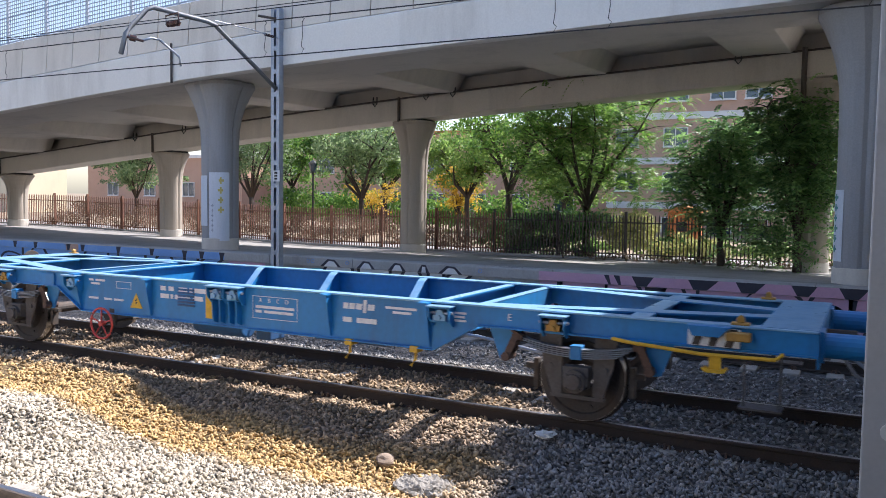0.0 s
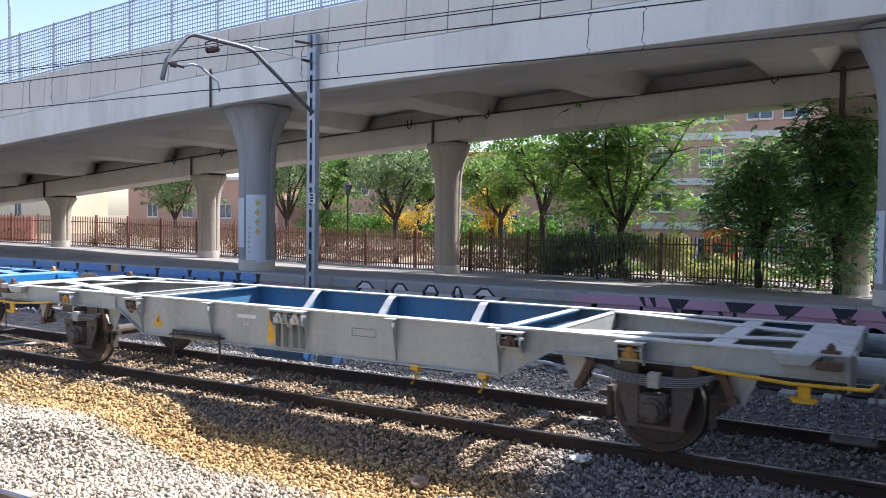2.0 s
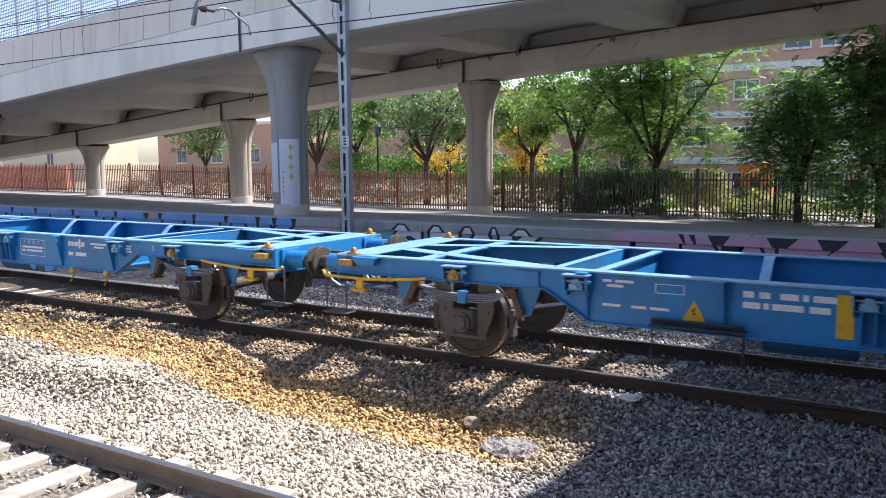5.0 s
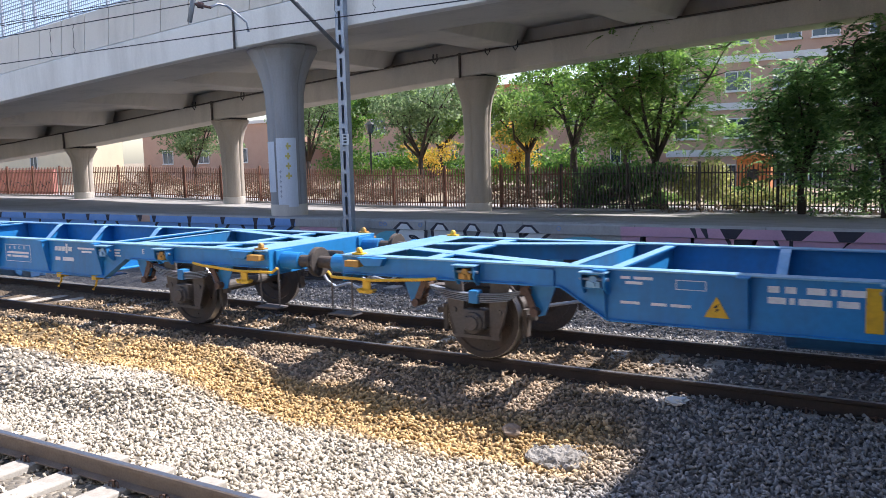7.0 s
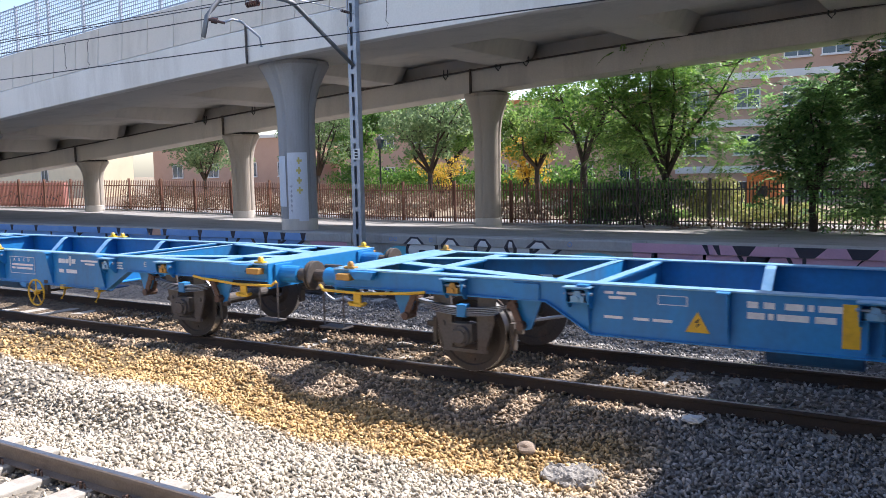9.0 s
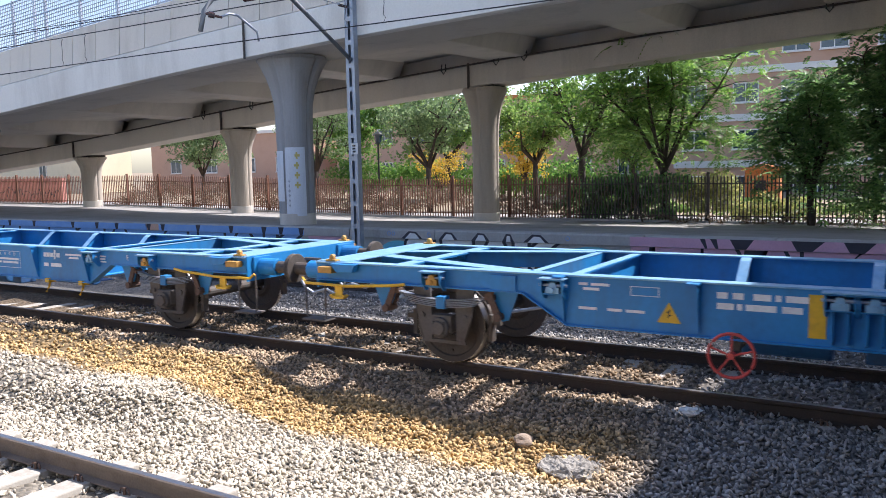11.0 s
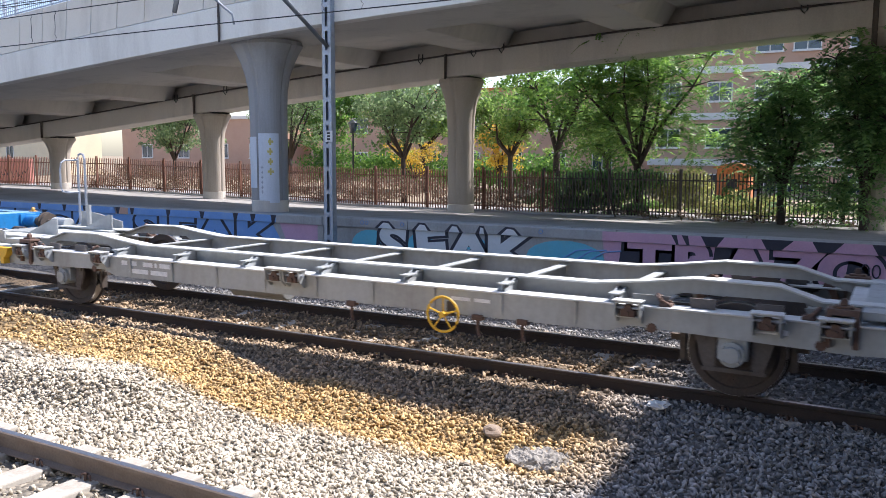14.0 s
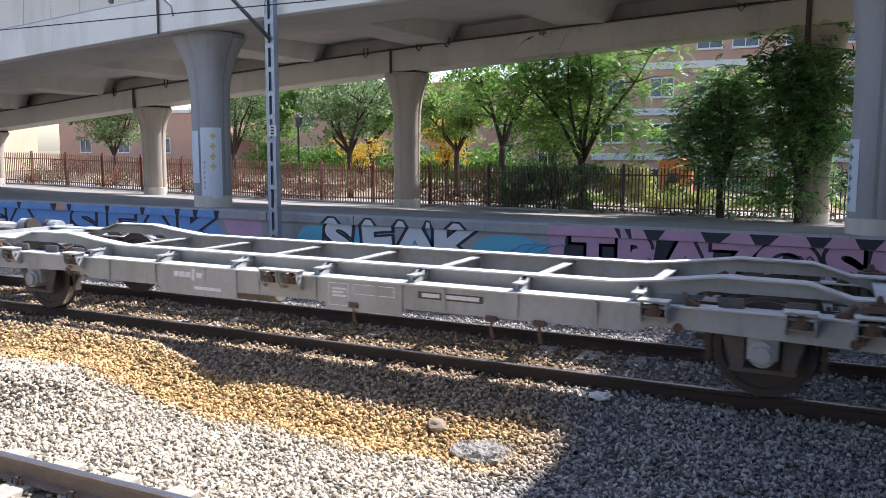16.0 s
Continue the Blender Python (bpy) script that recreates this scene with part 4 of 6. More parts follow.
    for u in (1.66, 7.45):
        bm = bmesh.new()
        prism(bm, [(u - 0.06, 1.183), (u + 0.06, 1.183), (u + 0.06, 1.165), (u + 0.012, 1.16), (u + 0.012, 0.76), (u + 0.07, 0.75), (u + 0.07, 0.735), (u - 0.07, 0.735), (u - 0.07, 0.75), (u - 0.012, 0.76), (u - 0.012, 1.16), (u - 0.06, 1.165)], "y", -1.2, 1.2)
        cross = part("cross_member", bm, body if not old else M_OLDBLUE, th)
        # thin strip that carries the sunlit tone of the member's top
        bm = bmesh.new()
        box(bm, u - 0.06, u + 0.06, -1.07, 1.07, 1.1835, 1.188)
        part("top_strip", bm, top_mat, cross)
    for s in (-1, 1):
        bm = bmesh.new()
        prism(bm, [(1.66, 0.83), (WB - 1.66, 0.83), (WB - 1.66, 0.68), (1.66, 0.68)], "y", s * 0.2 - 0.01, s * 0.2 + 0.01)
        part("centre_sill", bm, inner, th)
    for e, q in ((-1, 0.0), (1, WB)):
        end = front if e < 0 else rear
        bm = bmesh.new()
        box(bm, end - 0.012, end + 0.012, -1.21, 1.21, 0.86, 1.205)
        head = part("headstock", bm, body, th)
        bm = bmesh.new()
        box(bm, min(end, end - e * 0.5), max(end, end - e * 0.5), -1.2, 1.2, 1.2005, 1.212)
        part("end_plate", bm, top_mat, th)
        bm = bmesh.new()
        prism(bm, [(q + e * 0.62 - 0.10, 1.19), (q + e * 0.62 + 0.10, 1.19), (q + e * 0.62 + 0.10, 1.172), (q + e * 0.62 + 0.01, 1.17), (q + e * 0.62 + 0.01, 0.95), (q + e * 0.62 - 0.01, 0.95), (q + e * 0.62 - 0.01, 1.17), (q + e * 0.62 - 0.10, 1.172)], "y", -1.2, 1.2)
        end_member = part("end_cross_member", bm, body, th)
        bm = bmesh.new()
        box(bm, q + e * 0.62 - 0.1, q + e * 0.62 + 0.1, -1.07, 1.07, 1.1905, 1.195)
        part("top_strip", bm, top_mat, end_member)
        bm = bmesh.new()
        box(bm, q - e * 1.15 - 0.05, q - e * 1.15 + 0.05, -1.2, 1.2, 0.98, 1.184)
        bolster = part("bolster", bm, body, th)
        bm = bmesh.new()
        box(bm, q - e * 1.15 - 0.055, q - e * 1.15 + 0.055, -1.07, 1.07, 1.1845, 1.189)
        part("top_strip", bm, top_mat, bolster)
        for s in (-1, 1):
            bm = bmesh.new()
            a, b = Vector((end - e * 0.35, s * 0.25, 0)), Vector((q - e * 1.1, s * 1.08, 0))
            d = (b - a).normalized()
            w = Vector((-d.y, d.x, 0)) * 0.115
            sweep(bm, [[p + w + Vector((0, 0, 1.196)), p - w + Vector((0, 0, 1.196)), p - w + Vector((0, 0, 1.18)), p - w * 0.1 + Vector((0, 0, 1.18)), p - w * 0.1 + Vector((0, 0, 0.98)), p + w * 0.1 + Vector((0, 0, 0.98)), p + w * 0.1 + Vector((0, 0, 1.18)), p + w + Vector((0, 0, 1.18))] for p in (a, b)])
            brace = part("diagonal_brace", bm, body, th)
            bm = bmesh.new()
            sweep(bm, [[p + w + Vector((0, 0, 1.1965)), p - w + Vector((0, 0, 1.1965)), p - w + Vector((0, 0, 1.2)), p + w + Vector((0, 0, 1.2))] for p in (a, b)])
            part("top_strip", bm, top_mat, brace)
            bm = bmesh.new()
            t = tail if e > 0 else front - (tail - rear)
            vb = s * 0.93
            cyl(bm, (end, vb, 1.045), (end + (t - end) * 0.55, vb, 1.045), 0.12, 18)
            box(bm, end - 0.0, end + e * 0.04, vb - 0.17, vb + 0.17, 0.9, 1.19)
            buf = part("buffer", bm, body, th, "cylindrical buffer with a steel head", bevel=0.008)
            bm = bmesh.new()
            cyl(bm, (end + (t - end) * 0.55, vb, 1.045), (t - e * 0.03, vb, 1.045), 0.085, 16)
            part("plunger", bm, M_STEEL, buf)
            bm = bmesh.new()
            cyl(bm, (t - e * 0.035, vb, 1.045), (t, vb, 1.045), 0.20, 24)
            part("buffer_head", bm, M_STEEL, buf, bevel=0.01)
        bm = bmesh.new()
        t = tail if e > 0 else front - (tail - rear)
        cyl(bm, (end, 0, 1.03), (end + e * 0.3, 0, 1.03), 0.045, 10)
        tube(bm, [(end + e * 0.25, -0.06, 1.03), (end + e * 0.45, -0.07, 0.93), (t, -0.06, 0.90)], 0.022, 8)
        tube(bm, [(end + e * 0.25, 0.06, 1.03), (end + e * 0.45, 0.07, 0.93), (t, 0.06, 0.90)], 0.022, 8)
        cyl(bm, (end + e * 0.42, -0.12, 0.94), (end + e * 0.42, 0.12, 0.94), 0.03, 8)
        part("draw_gear", bm, M_STEEL, th, "draw hook and screw coupling")
        for v in (-0.35, 0.42):
            bm = bmesh.new()
            tube(bm, [(end, v, 0.92), (end + e * 0.15, v, 0.9), (end + e * 0.3, v, 0.68), (end + e * 0.42, v * 0.9, 0.60), (t, v * 0.8, 0.66)], 0.02, 7)
            part("brake_hose", bm, M_GALV, th, "pale brake hose")
    for u in (0.0, WB):
        running_gear(th, u, body, inner)
    # under the floor
    bm = bmesh.new()
    cyl(bm, (3.3, -0.55, 0.55), (4.2, -0.55, 0.55), 0.17, 18)
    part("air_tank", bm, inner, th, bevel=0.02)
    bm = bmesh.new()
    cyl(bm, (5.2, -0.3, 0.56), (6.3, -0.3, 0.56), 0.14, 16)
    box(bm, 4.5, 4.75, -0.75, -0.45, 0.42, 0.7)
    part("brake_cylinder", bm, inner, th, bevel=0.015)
    bm = bmesh.new()
    tube(bm, [(0.62, -0.5, 0.60), (1.5, -0.5, 0.78), (3.0, -0.4, 0.68), (WB - 1.5, -0.4, 0.7), (WB - 0.62, -0.5, 0.60)], 0.022, 6)
    part("brake_rod", bm, M_GALV, th)
    for u in (6.35, 7.25):
        bm = bmesh.new()
        box(bm, u - 0.05, u + 0.05, -1.26, -1.12, 0.60, 0.67)
        tube(bm, [(u, -1.2, 0.6), (u + 0.02, -1.24, 0.52), (u - 0.03, -1.26, 0.44)], 0.02, 6)
        part("release_handle", bm, M_YELLOW, th, "small yellow release handle")
    if step_frame:
        bm = bmesh.new()
        tube(bm, [(2.35, -1.3, 0.40), (2.35, -1.3, 0.76), (3.25, -1.3, 0.76), (3.25, -1.3, 0.36)], 0.02, 6)
        box(bm, 2.33, 3.27, -1.36, -1.2, 0.70, 0.72)
        part("step_frame", bm, M_BLACK if not old else M_STEEL, th, "dark hanging step frame")
    if wheel_col:
        hand_wheel(th, wheel_u, 0.53, wheel_col)
    # markings
    bm = bmesh.new()
    box(bm, 4.05, 4.20, -1.224, -1.219, 0.73, 1.14)
    part("yellow_plate", bm, M_YELLOW, th, "yellow rectangle")
    if old:
        triangle_sign(th, 1.95, 0.87, 0.1)
        panel_frame(th, 5.42, 0.93, 0.36, 0.1, mat=M_GREYDK)
        bars(th, 3.5, 1.02, [[(0, 0.34)]], 0.05)
        panel_frame(th, 3.62, 0.93, 0.09, 0.10)
        return finish(th, f0)
    bars(th, 1.78, 1.10, [[(0, 0.1), (0.14, 0.2)], [(0.05, 0.18)]], 0.03)
    bars(th, 1.78, 0.84, [[(0, 0.2), (0.32, 0.16), (0.52, 0.2)]], 0.03)
    bars(th, 3.22, 1.05, [[(0, 0.1), (0.15, 0.1), (0.34, 0.16), (0.54, 0.05), (0.63, 0.2)], [(0, 0.16), (0.19, 0.05), (0.27, 0.28), (0.6, 0.18)]], 0.062)
    triangle_sign(th, 2.75, 0.86)
    panel_frame(th, 2.35, 1.02, 0.3, 0.1)
    for i, ch in enumerate("ABCD"):
        text_mesh("load_letter", ch, 0.075, M_WHITE, th, Matrix.Translation((4.98 + i * 0.14, -1.2225, 1.035)) @ pose(0, 0, 0, 90, 0, 0))
    panel_frame(th, 4.85, 0.80, 0.72, 0.29)
    bars(th, 4.9, 0.935, [[(0, 0.62)], [(0, 0.1), (0.14, 0.46)]], 0.035)
    brand_shape(th, 6.25, 1.03)
    bars(th, 6.25, 0.87, [[(0, 0.13), (0.2, 0.28)]], 0.06)
    bars(th, 6.85, 1.07, [[(0, 0.42)], [(0.1, 0.25)]], 0.03)
    bars(th, 7.7, 1.08, [[(0, 0.2)], [(0.02, 0.16)], [(0, 0.2)]], 0.025)
    text_mesh("load_letter", "E", 0.11, M_WHITE, th, Matrix.Translation((8.42, -1.2225, 1.09)) @ pose(0, 0, 0, 90, 0, 0))
    return finish(th, f0)


def finish(th, f0, axles=(0.0, WB)):
    TRAIN.append((th, f0, [wheelset(th, u) for u in axles]))
    return th


BLUE_LABEL = "bright blue two-axle container flat wagon with yellow handrails"
w1 = blue_wagon("flat_wagon", -11.25, M_BLUE, M_BLUEDK, "bright blue container flat wagon with a red hand wheel", M_BLUETOP, M_RED, 2.25, rear=11.45, tail=12.15)
# striped end plate and louvre of the leading wagon
for s in (-1, 1):
    bm = bmesh.new()
    box(bm, 10.3, 10.78, s * 1.245, s * 1.255, 0.99, 1.17)
    plate = part("end_marker", bm, M_WHITE, w1, "black and white striped marker plate")
    for k in range(3):
        bm = bmesh.new()
        o = 10.34 + k * 0.15
        prism(bm, [(o, 0.995), (o + 0.07, 0.995), (o + 0.12, 1.165), (o + 0.05, 1.165)], "y", s * 1.256, s * 1.259)
        part("stripe", bm, M_STEEL, plate)
bm = bmesh.new()
for k in range(6):
    box(bm, 3.55, 3.85, -1.235, -1.22, 0.86 + k * 0.042, 0.885 + k * 0.042)
part("louvre", bm, M_BLUEDK, w1, "small louvred cover")
blue_wagon("flat_wagon", 3.5, M_PALEBLUE, M_BLUEDK, "faded grey-blue container flat wagon with dirty sides", M_GREYTOP, step_frame=True, old=True, knob_mat=M_RUST)
blue_wagon("flat_wagon", 17.35, M_BLUE, M_BLUEDK, "bright blue container flat wagon with a black step frame", M_BLUETOP, step_frame=True)
blue_wagon("flat_wagon", 31.25, M_BLUE, M_BLUEDK, "bright blue container flat wagon with a dark step frame", M_BLUETOP, step_frame=True)
blue_wagon("flat_wagon", 45.3, M_BLUE, M_BLUEDK, "bright blue container flat wagon with a yellow hand wheel", M_BLUETOP, M_YELLOW, 5.85, knobs_mid=True)
blue_wagon("flat_wagon", 59.25, M_BLUE, M_BLUEDK, BLUE_LABEL, M_BLUETOP)
blue_wagon("flat_wagon", 73.3, M_BLUE, M_BLUEDK, "bright blue container flat wagon with a red brake wheel", M_BLUETOP, M_RED, 3.4)

GW = 10.1


def grey_wagon(name, f0, label, platform, wheel):
    """Low grey container wagon: outer sills low down, two humped main beams inboard."""
    th = thing(name, Matrix.Translation((f0, TRACK, 0)), label, "flat wagon", "wagons of the freight train")
    a, b = (-2.75, GW + 2.05) if platform else (-2.0, GW + 2.75)
    near, far = (a, b)
    for s in (-1, 1):
        v = s * 1.19
        bm = bmesh.new()
        prism(bm, [(a + 0.1, 0.86), (a + 0.1, 0.64), (-1.05, 0.60), (1.0, 0.66), (1.25, 0.58), (GW - 1.25, 0.58), (GW - 1.0, 0.66), (GW + 1.05, 0.60), (b - 0.1, 0.64), (b - 0.1, 0.86)], "y", v - 0.02, v + 0.02)
        sill = part("side_sill", bm, M_GREY, th, "low grey side sill")
        bm = bmesh.new()
        box(bm, a + 0.1, b - 0.1, v - s * 0.2, v + s * 0.045, 0.86, 0.88)
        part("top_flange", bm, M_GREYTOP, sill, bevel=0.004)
        for i in range(9):
            u = 1.6 + i * (GW - 3.2) / 8
            bm = bmesh.new()
            prism(bm, [(v, 0.855), (v + s * 0.05, 0.855), (v + s * 0.03, 0.6), (v, 0.6)], "x", u - 0.02, u + 0.02)
            part("rib", bm, M_GREY, sill)
        # inboard main beam with humps over the axles
        top = [(a, 1.00), (-1.35, 1.00), (-0.75, 1.00), (-0.35, 1.12), (0.45, 1.13), (1.0, 1.06), (1.5, 1.01), (GW - 1.5, 1.01), (GW - 1.0, 1.06), (GW - 0.45, 1.13), (GW + 0.35, 1.12), (GW + 0.75, 1.00), (GW + 1.35, 1.00), (b, 1.00)]
        low = [(b, 0.78), (GW + 1.2, 0.78), (GW + 0.6, 0.98), (GW - 0.6, 0.98), (GW - 1.3, 0.62), (1.3, 0.62), (0.6, 0.98), (-0.6, 0.98), (-1.2, 0.78), (a, 0.78)]
        bm = bmesh.new()
        prism(bm, top + low, "y", s * 0.80 - 0.012, s * 0.80 + 0.012)
        beam = part("main_beam", bm, M_GREY, th, "inboard beam, humped over the axles")
        bm = bmesh.new()
        sweep(bm, [[(u, s * 0.80 - 0.1, z + 0.002), (u, s * 0.80 + 0.1, z + 0.002), (u, s * 0.80 + 0.1, z + 0.02), (u, s * 0.80 - 0.1, z + 0.02)] for u, z in top])
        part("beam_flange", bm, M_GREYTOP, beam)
        for u in (-0.9, -0.32, 1.0, 4.45, 4.75, GW - 1.0, GW + 0.32, GW + 0.9):
            clamp(th, u, s, 0.90, M_GREY, M_RUST)
        for u in (-0.85, GW + 0.95):
            bm = bmesh.new()
            box(bm, u - 0.14, u - 0.09, s * 1.10, s * 1.26, 0.66, 1.0)
            box(bm, u + 0.09, u + 0.14, s * 1.10, s * 1.26, 0.66, 1.0)
            box(bm, u - 0.14, u + 0.14, s * 1.08, s * 1.26, 0.96, 1.02)
            part("spigot_frame", bm, M_RUST, th, "rusty folding spigot frame", bevel=0.008)
            knob(th, u, s * 1.17, 1.02, M_RUST)
        for u in (a + 0.35, b - 0.35):
            bm = bmesh.new()
            box(bm, u - 0.3, u + 0.3, s * 1.18, s * 1.23, 0.62, 0.88)
            part("end_box", bm, M_GREY, th, bevel=0.01)
    for i in range(7):
        u = 1.2 + i * (GW - 2.4) / 6
        bm = bmesh.new()
        prism(bm, [(u - 0.06, 0.97), (u + 0.06, 0.97), (u + 0.06, 0.955), (u + 0.01, 0.95), (u + 0.01, 0.68), (u - 0.01, 0.68), (u - 0.01, 0.95), (u - 0.06, 0.955)], "y", -1.17, 1.17)
        part("cross_member", bm, M_GREY, th)
        for s in (-1, 1):
            bm = bmesh.new()
            prism(bm, [(s * 0.82, 1.0), (s * 0.92, 1.0), (s * 1.17, 0.90), (s * 1.17, 0.86), (s * 0.82, 0.86)], "x", u - 0.05, u - 0.03)
            prism(bm, [(s * 0.82, 1.0), (s * 0.92, 1.0), (s * 1.17, 0.90), (s * 1.17, 0.86), (s * 0.82, 0.86)], "x", u + 0.03, u + 0.05)
            part("bracket", bm, M_GREY, th)
    for e, end in ((-1, a), (1, b)):
        bm = bmesh.new()
        box(bm, end - 0.015, end + 0.015, -1.2, 1.2, 0.62, 1.02)
        part("headstock", bm, M_GREY, th)
        q = 0.0 if e < 0 else GW
        bm = bmesh.new()
        box(bm, min(end, q + e * 0.95), max(end, q + e * 0.95), -0.78, 0.78, 0.94, 0.96)
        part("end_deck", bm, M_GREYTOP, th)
        bm = bmesh.new()
        box(bm, min(q + e * 1.5, q + e * 1.1), max(q + e * 1.5, q + e * 1.1), -1.17, 1.17, 0.93, 1.0)
        part("end_cross_member", bm, M_GREY, th)
        out = (platform and e < 0) or (not platform and e > 0)
        for s in (-1, 1):
            t = end + e * (0.62 if out else 0.30)
            bm = bmesh.new()
            r = 0.13
            vb = s * 0.93
            cyl(bm, (end, vb, 1.02 if out else 0.98), (end + (t - end) * 0.7, vb, 1.02 if out else 0.98), r, 18)
            buf = part("buffer", bm, M_GREY, th, bevel=0.008)
            bm = bmesh.new()
            cyl(bm, (end + (t - end) * 0.7, vb, 1.02 if out else 0.98), (t, vb, 1.02 if out else 0.98), r * (0.7 if out else 1.1), 18)
            if out:
                cyl(bm, (t - 0.02, vb, 1.02), (t + 0.02, vb, 1.02), 0.2, 22)
            part("buffer_head", bm, M_STEEL, buf)
        bm = bmesh.new()
        tube(bm, [(end, -0.5, 0.9), (end + e * 0.15, -0.5, 0.75), (end + e * 0.3, -0.5, 0.52), (end + e * 0.45, -0.45, 0.50)], 0.022, 7)
        part("brake_hose", bm, M_GALV, th)
        cyl_bm = bmesh.new()
        cyl(cyl_bm, (end, 0, 0.98), (end + e * 0.3, 0, 0.98), 0.07, 10)
        part("coupler", bm=cyl_bm, material=M_STEEL, parent=th)
    for u in (0.0, GW):
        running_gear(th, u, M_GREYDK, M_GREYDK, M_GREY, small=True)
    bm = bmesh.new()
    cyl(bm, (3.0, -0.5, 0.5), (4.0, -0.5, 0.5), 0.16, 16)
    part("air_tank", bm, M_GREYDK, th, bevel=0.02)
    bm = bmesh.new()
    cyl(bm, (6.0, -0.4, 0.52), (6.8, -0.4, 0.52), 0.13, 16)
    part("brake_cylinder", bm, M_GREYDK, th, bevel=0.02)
    for u in (5.6, 7.35, 7.9):
        bm = bmesh.new()
        tube(bm, [(u, -1.2, 0.6), (u, -1.22, 0.45), (u + 0.03, -1.24, 0.36)], 0.02, 6)
        box(bm, u - 0.06, u + 0.06, -1.25, -1.15, 0.54, 0.60)
        part("release_handle", bm, M_RUST, th)
    if platform:
        for s in (-1, 1):
            bm = bmesh.new()
            prism(bm, [(a + 0.05, 1.28), (a + 0.32, 1.28), (a + 0.6, 1.24), (-1.5, 1.12), (-1.5, 0.95), (a + 0.05, 0.95)], "y", s * 1.17 - 0.01, s * 1.17 + 0.01)
            part("end_wing", bm, M_GREY, th)
            bm = bmesh.new()
            prism(bm, [(a + 0.15, 1.02), (-1.75, 1.05), (-1.1, 1.30), (-1.0, 1.30), (-1.0, 1.02)], "y", s * 0.55 - 0.01, s * 0.55 + 0.01)
            part("buffer_stop", bm, M_GREY, th)
            bm = bmesh.new()
            x = a + 0.18
            tube(bm, [(x, s * 1.05, 1.05), (x, s * 1.05, 2.30), (x + 0.03, s * 1.05, 2.38), (x + 0.1, s * 1.05, 2.40), (x + 0.17, s * 1.05, 2.38), (x + 0.2, s * 1.05, 2.30), (x + 0.2, s * 1.05, 1.05)], 0.022, 8)
            tube(bm, [(x, s * 1.05, 2.28), (x, s * 0.76, 2.28), (x, s * 0.68, 2.22), (x, s * 0.66, 2.1), (x, s * 0.66, 1.78), (x, s * 0.70, 1.68), (x, s * 0.8, 1.66), (x, s * 1.05, 1.66)], 0.018, 8)
            part("end_handrail", bm, M_GALV, th, "tall bent grey handrail")
            bm = bmesh.new()
            cyl(bm, (a + 0.5, s * 1.0, 1.0), (a + 0.5, s * 1.0, 1.42), 0.05, 10)
            part("stanchion", bm, M_GREY, th)
        triangle_sign(th, a + 0.3, 1.05, 0.13, -1.186)
        bm = bmesh.new()
        box(bm, -2.02, -1.72, -1.225, -1.205, 0.54, 0.80)
        part("label_box", bm, M_GREYDK, th, "dirty label holder", bevel=0.01)
        bm = bmesh.new()
        prism(bm, [(-1.52, 0.87), (-1.2, 0.87), (-1.26, 0.74), (-1.32, 0.70), (-1.32, 0.6), (-1.42, 0.6), (-1.42, 0.70), (-1.48, 0.74)], "y", -1.33, -1.22)
        part("rope_hook", bm, M_YELLOW, th, "yellow rope hook block", bevel=0.01)
        bars(th, 1.4, 0.76, [[(0, 0.12), (0.2, 0.12), (0.46, 0.2), (0.7, 0.05), (0.8, 0.25)], [(0.16, 0.4), (0.62, 0.34)]], 0.065, -1.212)
        bars(th, 7.0, 0.74, [[(0, 0.25), (0.3, 0.2)]], 0.04, -1.212)
    else:
        for u0, u1, z0, z1 in ((2.55, 3.85, 0.50, 0.86), (5.2, 6.25, 0.50, 0.86)):
            bm = bmesh.new()
            box(bm, u0, u1, -1.225, -1.212, z0, z1)
            part("sign_plate", bm, M_GREY, th)
        brand_shape(th, 2.8, 0.72, 0.5, 0.12, -1.2265)
        bars(th, 3.15, 0.57, [[(0, 0.45)]], 0.04, -1.2265)
        panel_frame(th, 5.25, 0.55, 0.28, 0.27, -1.2265)
        panel_frame(th, 5.6, 0.70, 0.55, 0.12, -1.2265)
        bars(th, 5.3, 0.74, [[(0, 0.2)], [(0, 0.16)], [(0, 0.2)]], 0.025, -1.2265)
        bm = bmesh.new()
        box(bm, 6.45, 7.25, -1.215, -1.212, 0.72, 0.80)
        part("number_plate", bm, M_STEEL, th)
        bars(th, 6.5, 0.74, [[(0, 0.22), (0.3, 0.4)]], 0.045, -1.2165)
    bars(th, GW + 0.2 if platform else -0.6, 0.72, [[(0, 0.2), (0.25, 0.05)]], 0.05, -1.212)
    if wheel:
        hand_wheel(th, 7.0, 0.60, M_YELLOW, 0.2)
    for u in (b - 0.5, a + 0.2) if platform else (a + 0.2,):
        if platform and u < 0:
            continue
        panel_frame(th, u - 0.1, 0.66, 0.34, 0.19, -1.232)
        bars(th, u - 0.06, 0.78, [[(0, 0.22)]], 0.035, -1.232)
        panel_frame(th, u + 0.02, 0.68, 0.12, 0.07, -1.232)
    TRAIN.append((th, f0, [wheelset(th, u) for u in (0.0, GW)]))
    return th


grey_wagon("container_wagon", 88.3, "grey low container wagon with tall end handrails", True, True)
grey_wagon("container_wagon", 103.45, "grey low container wagon with white markings", False, False)


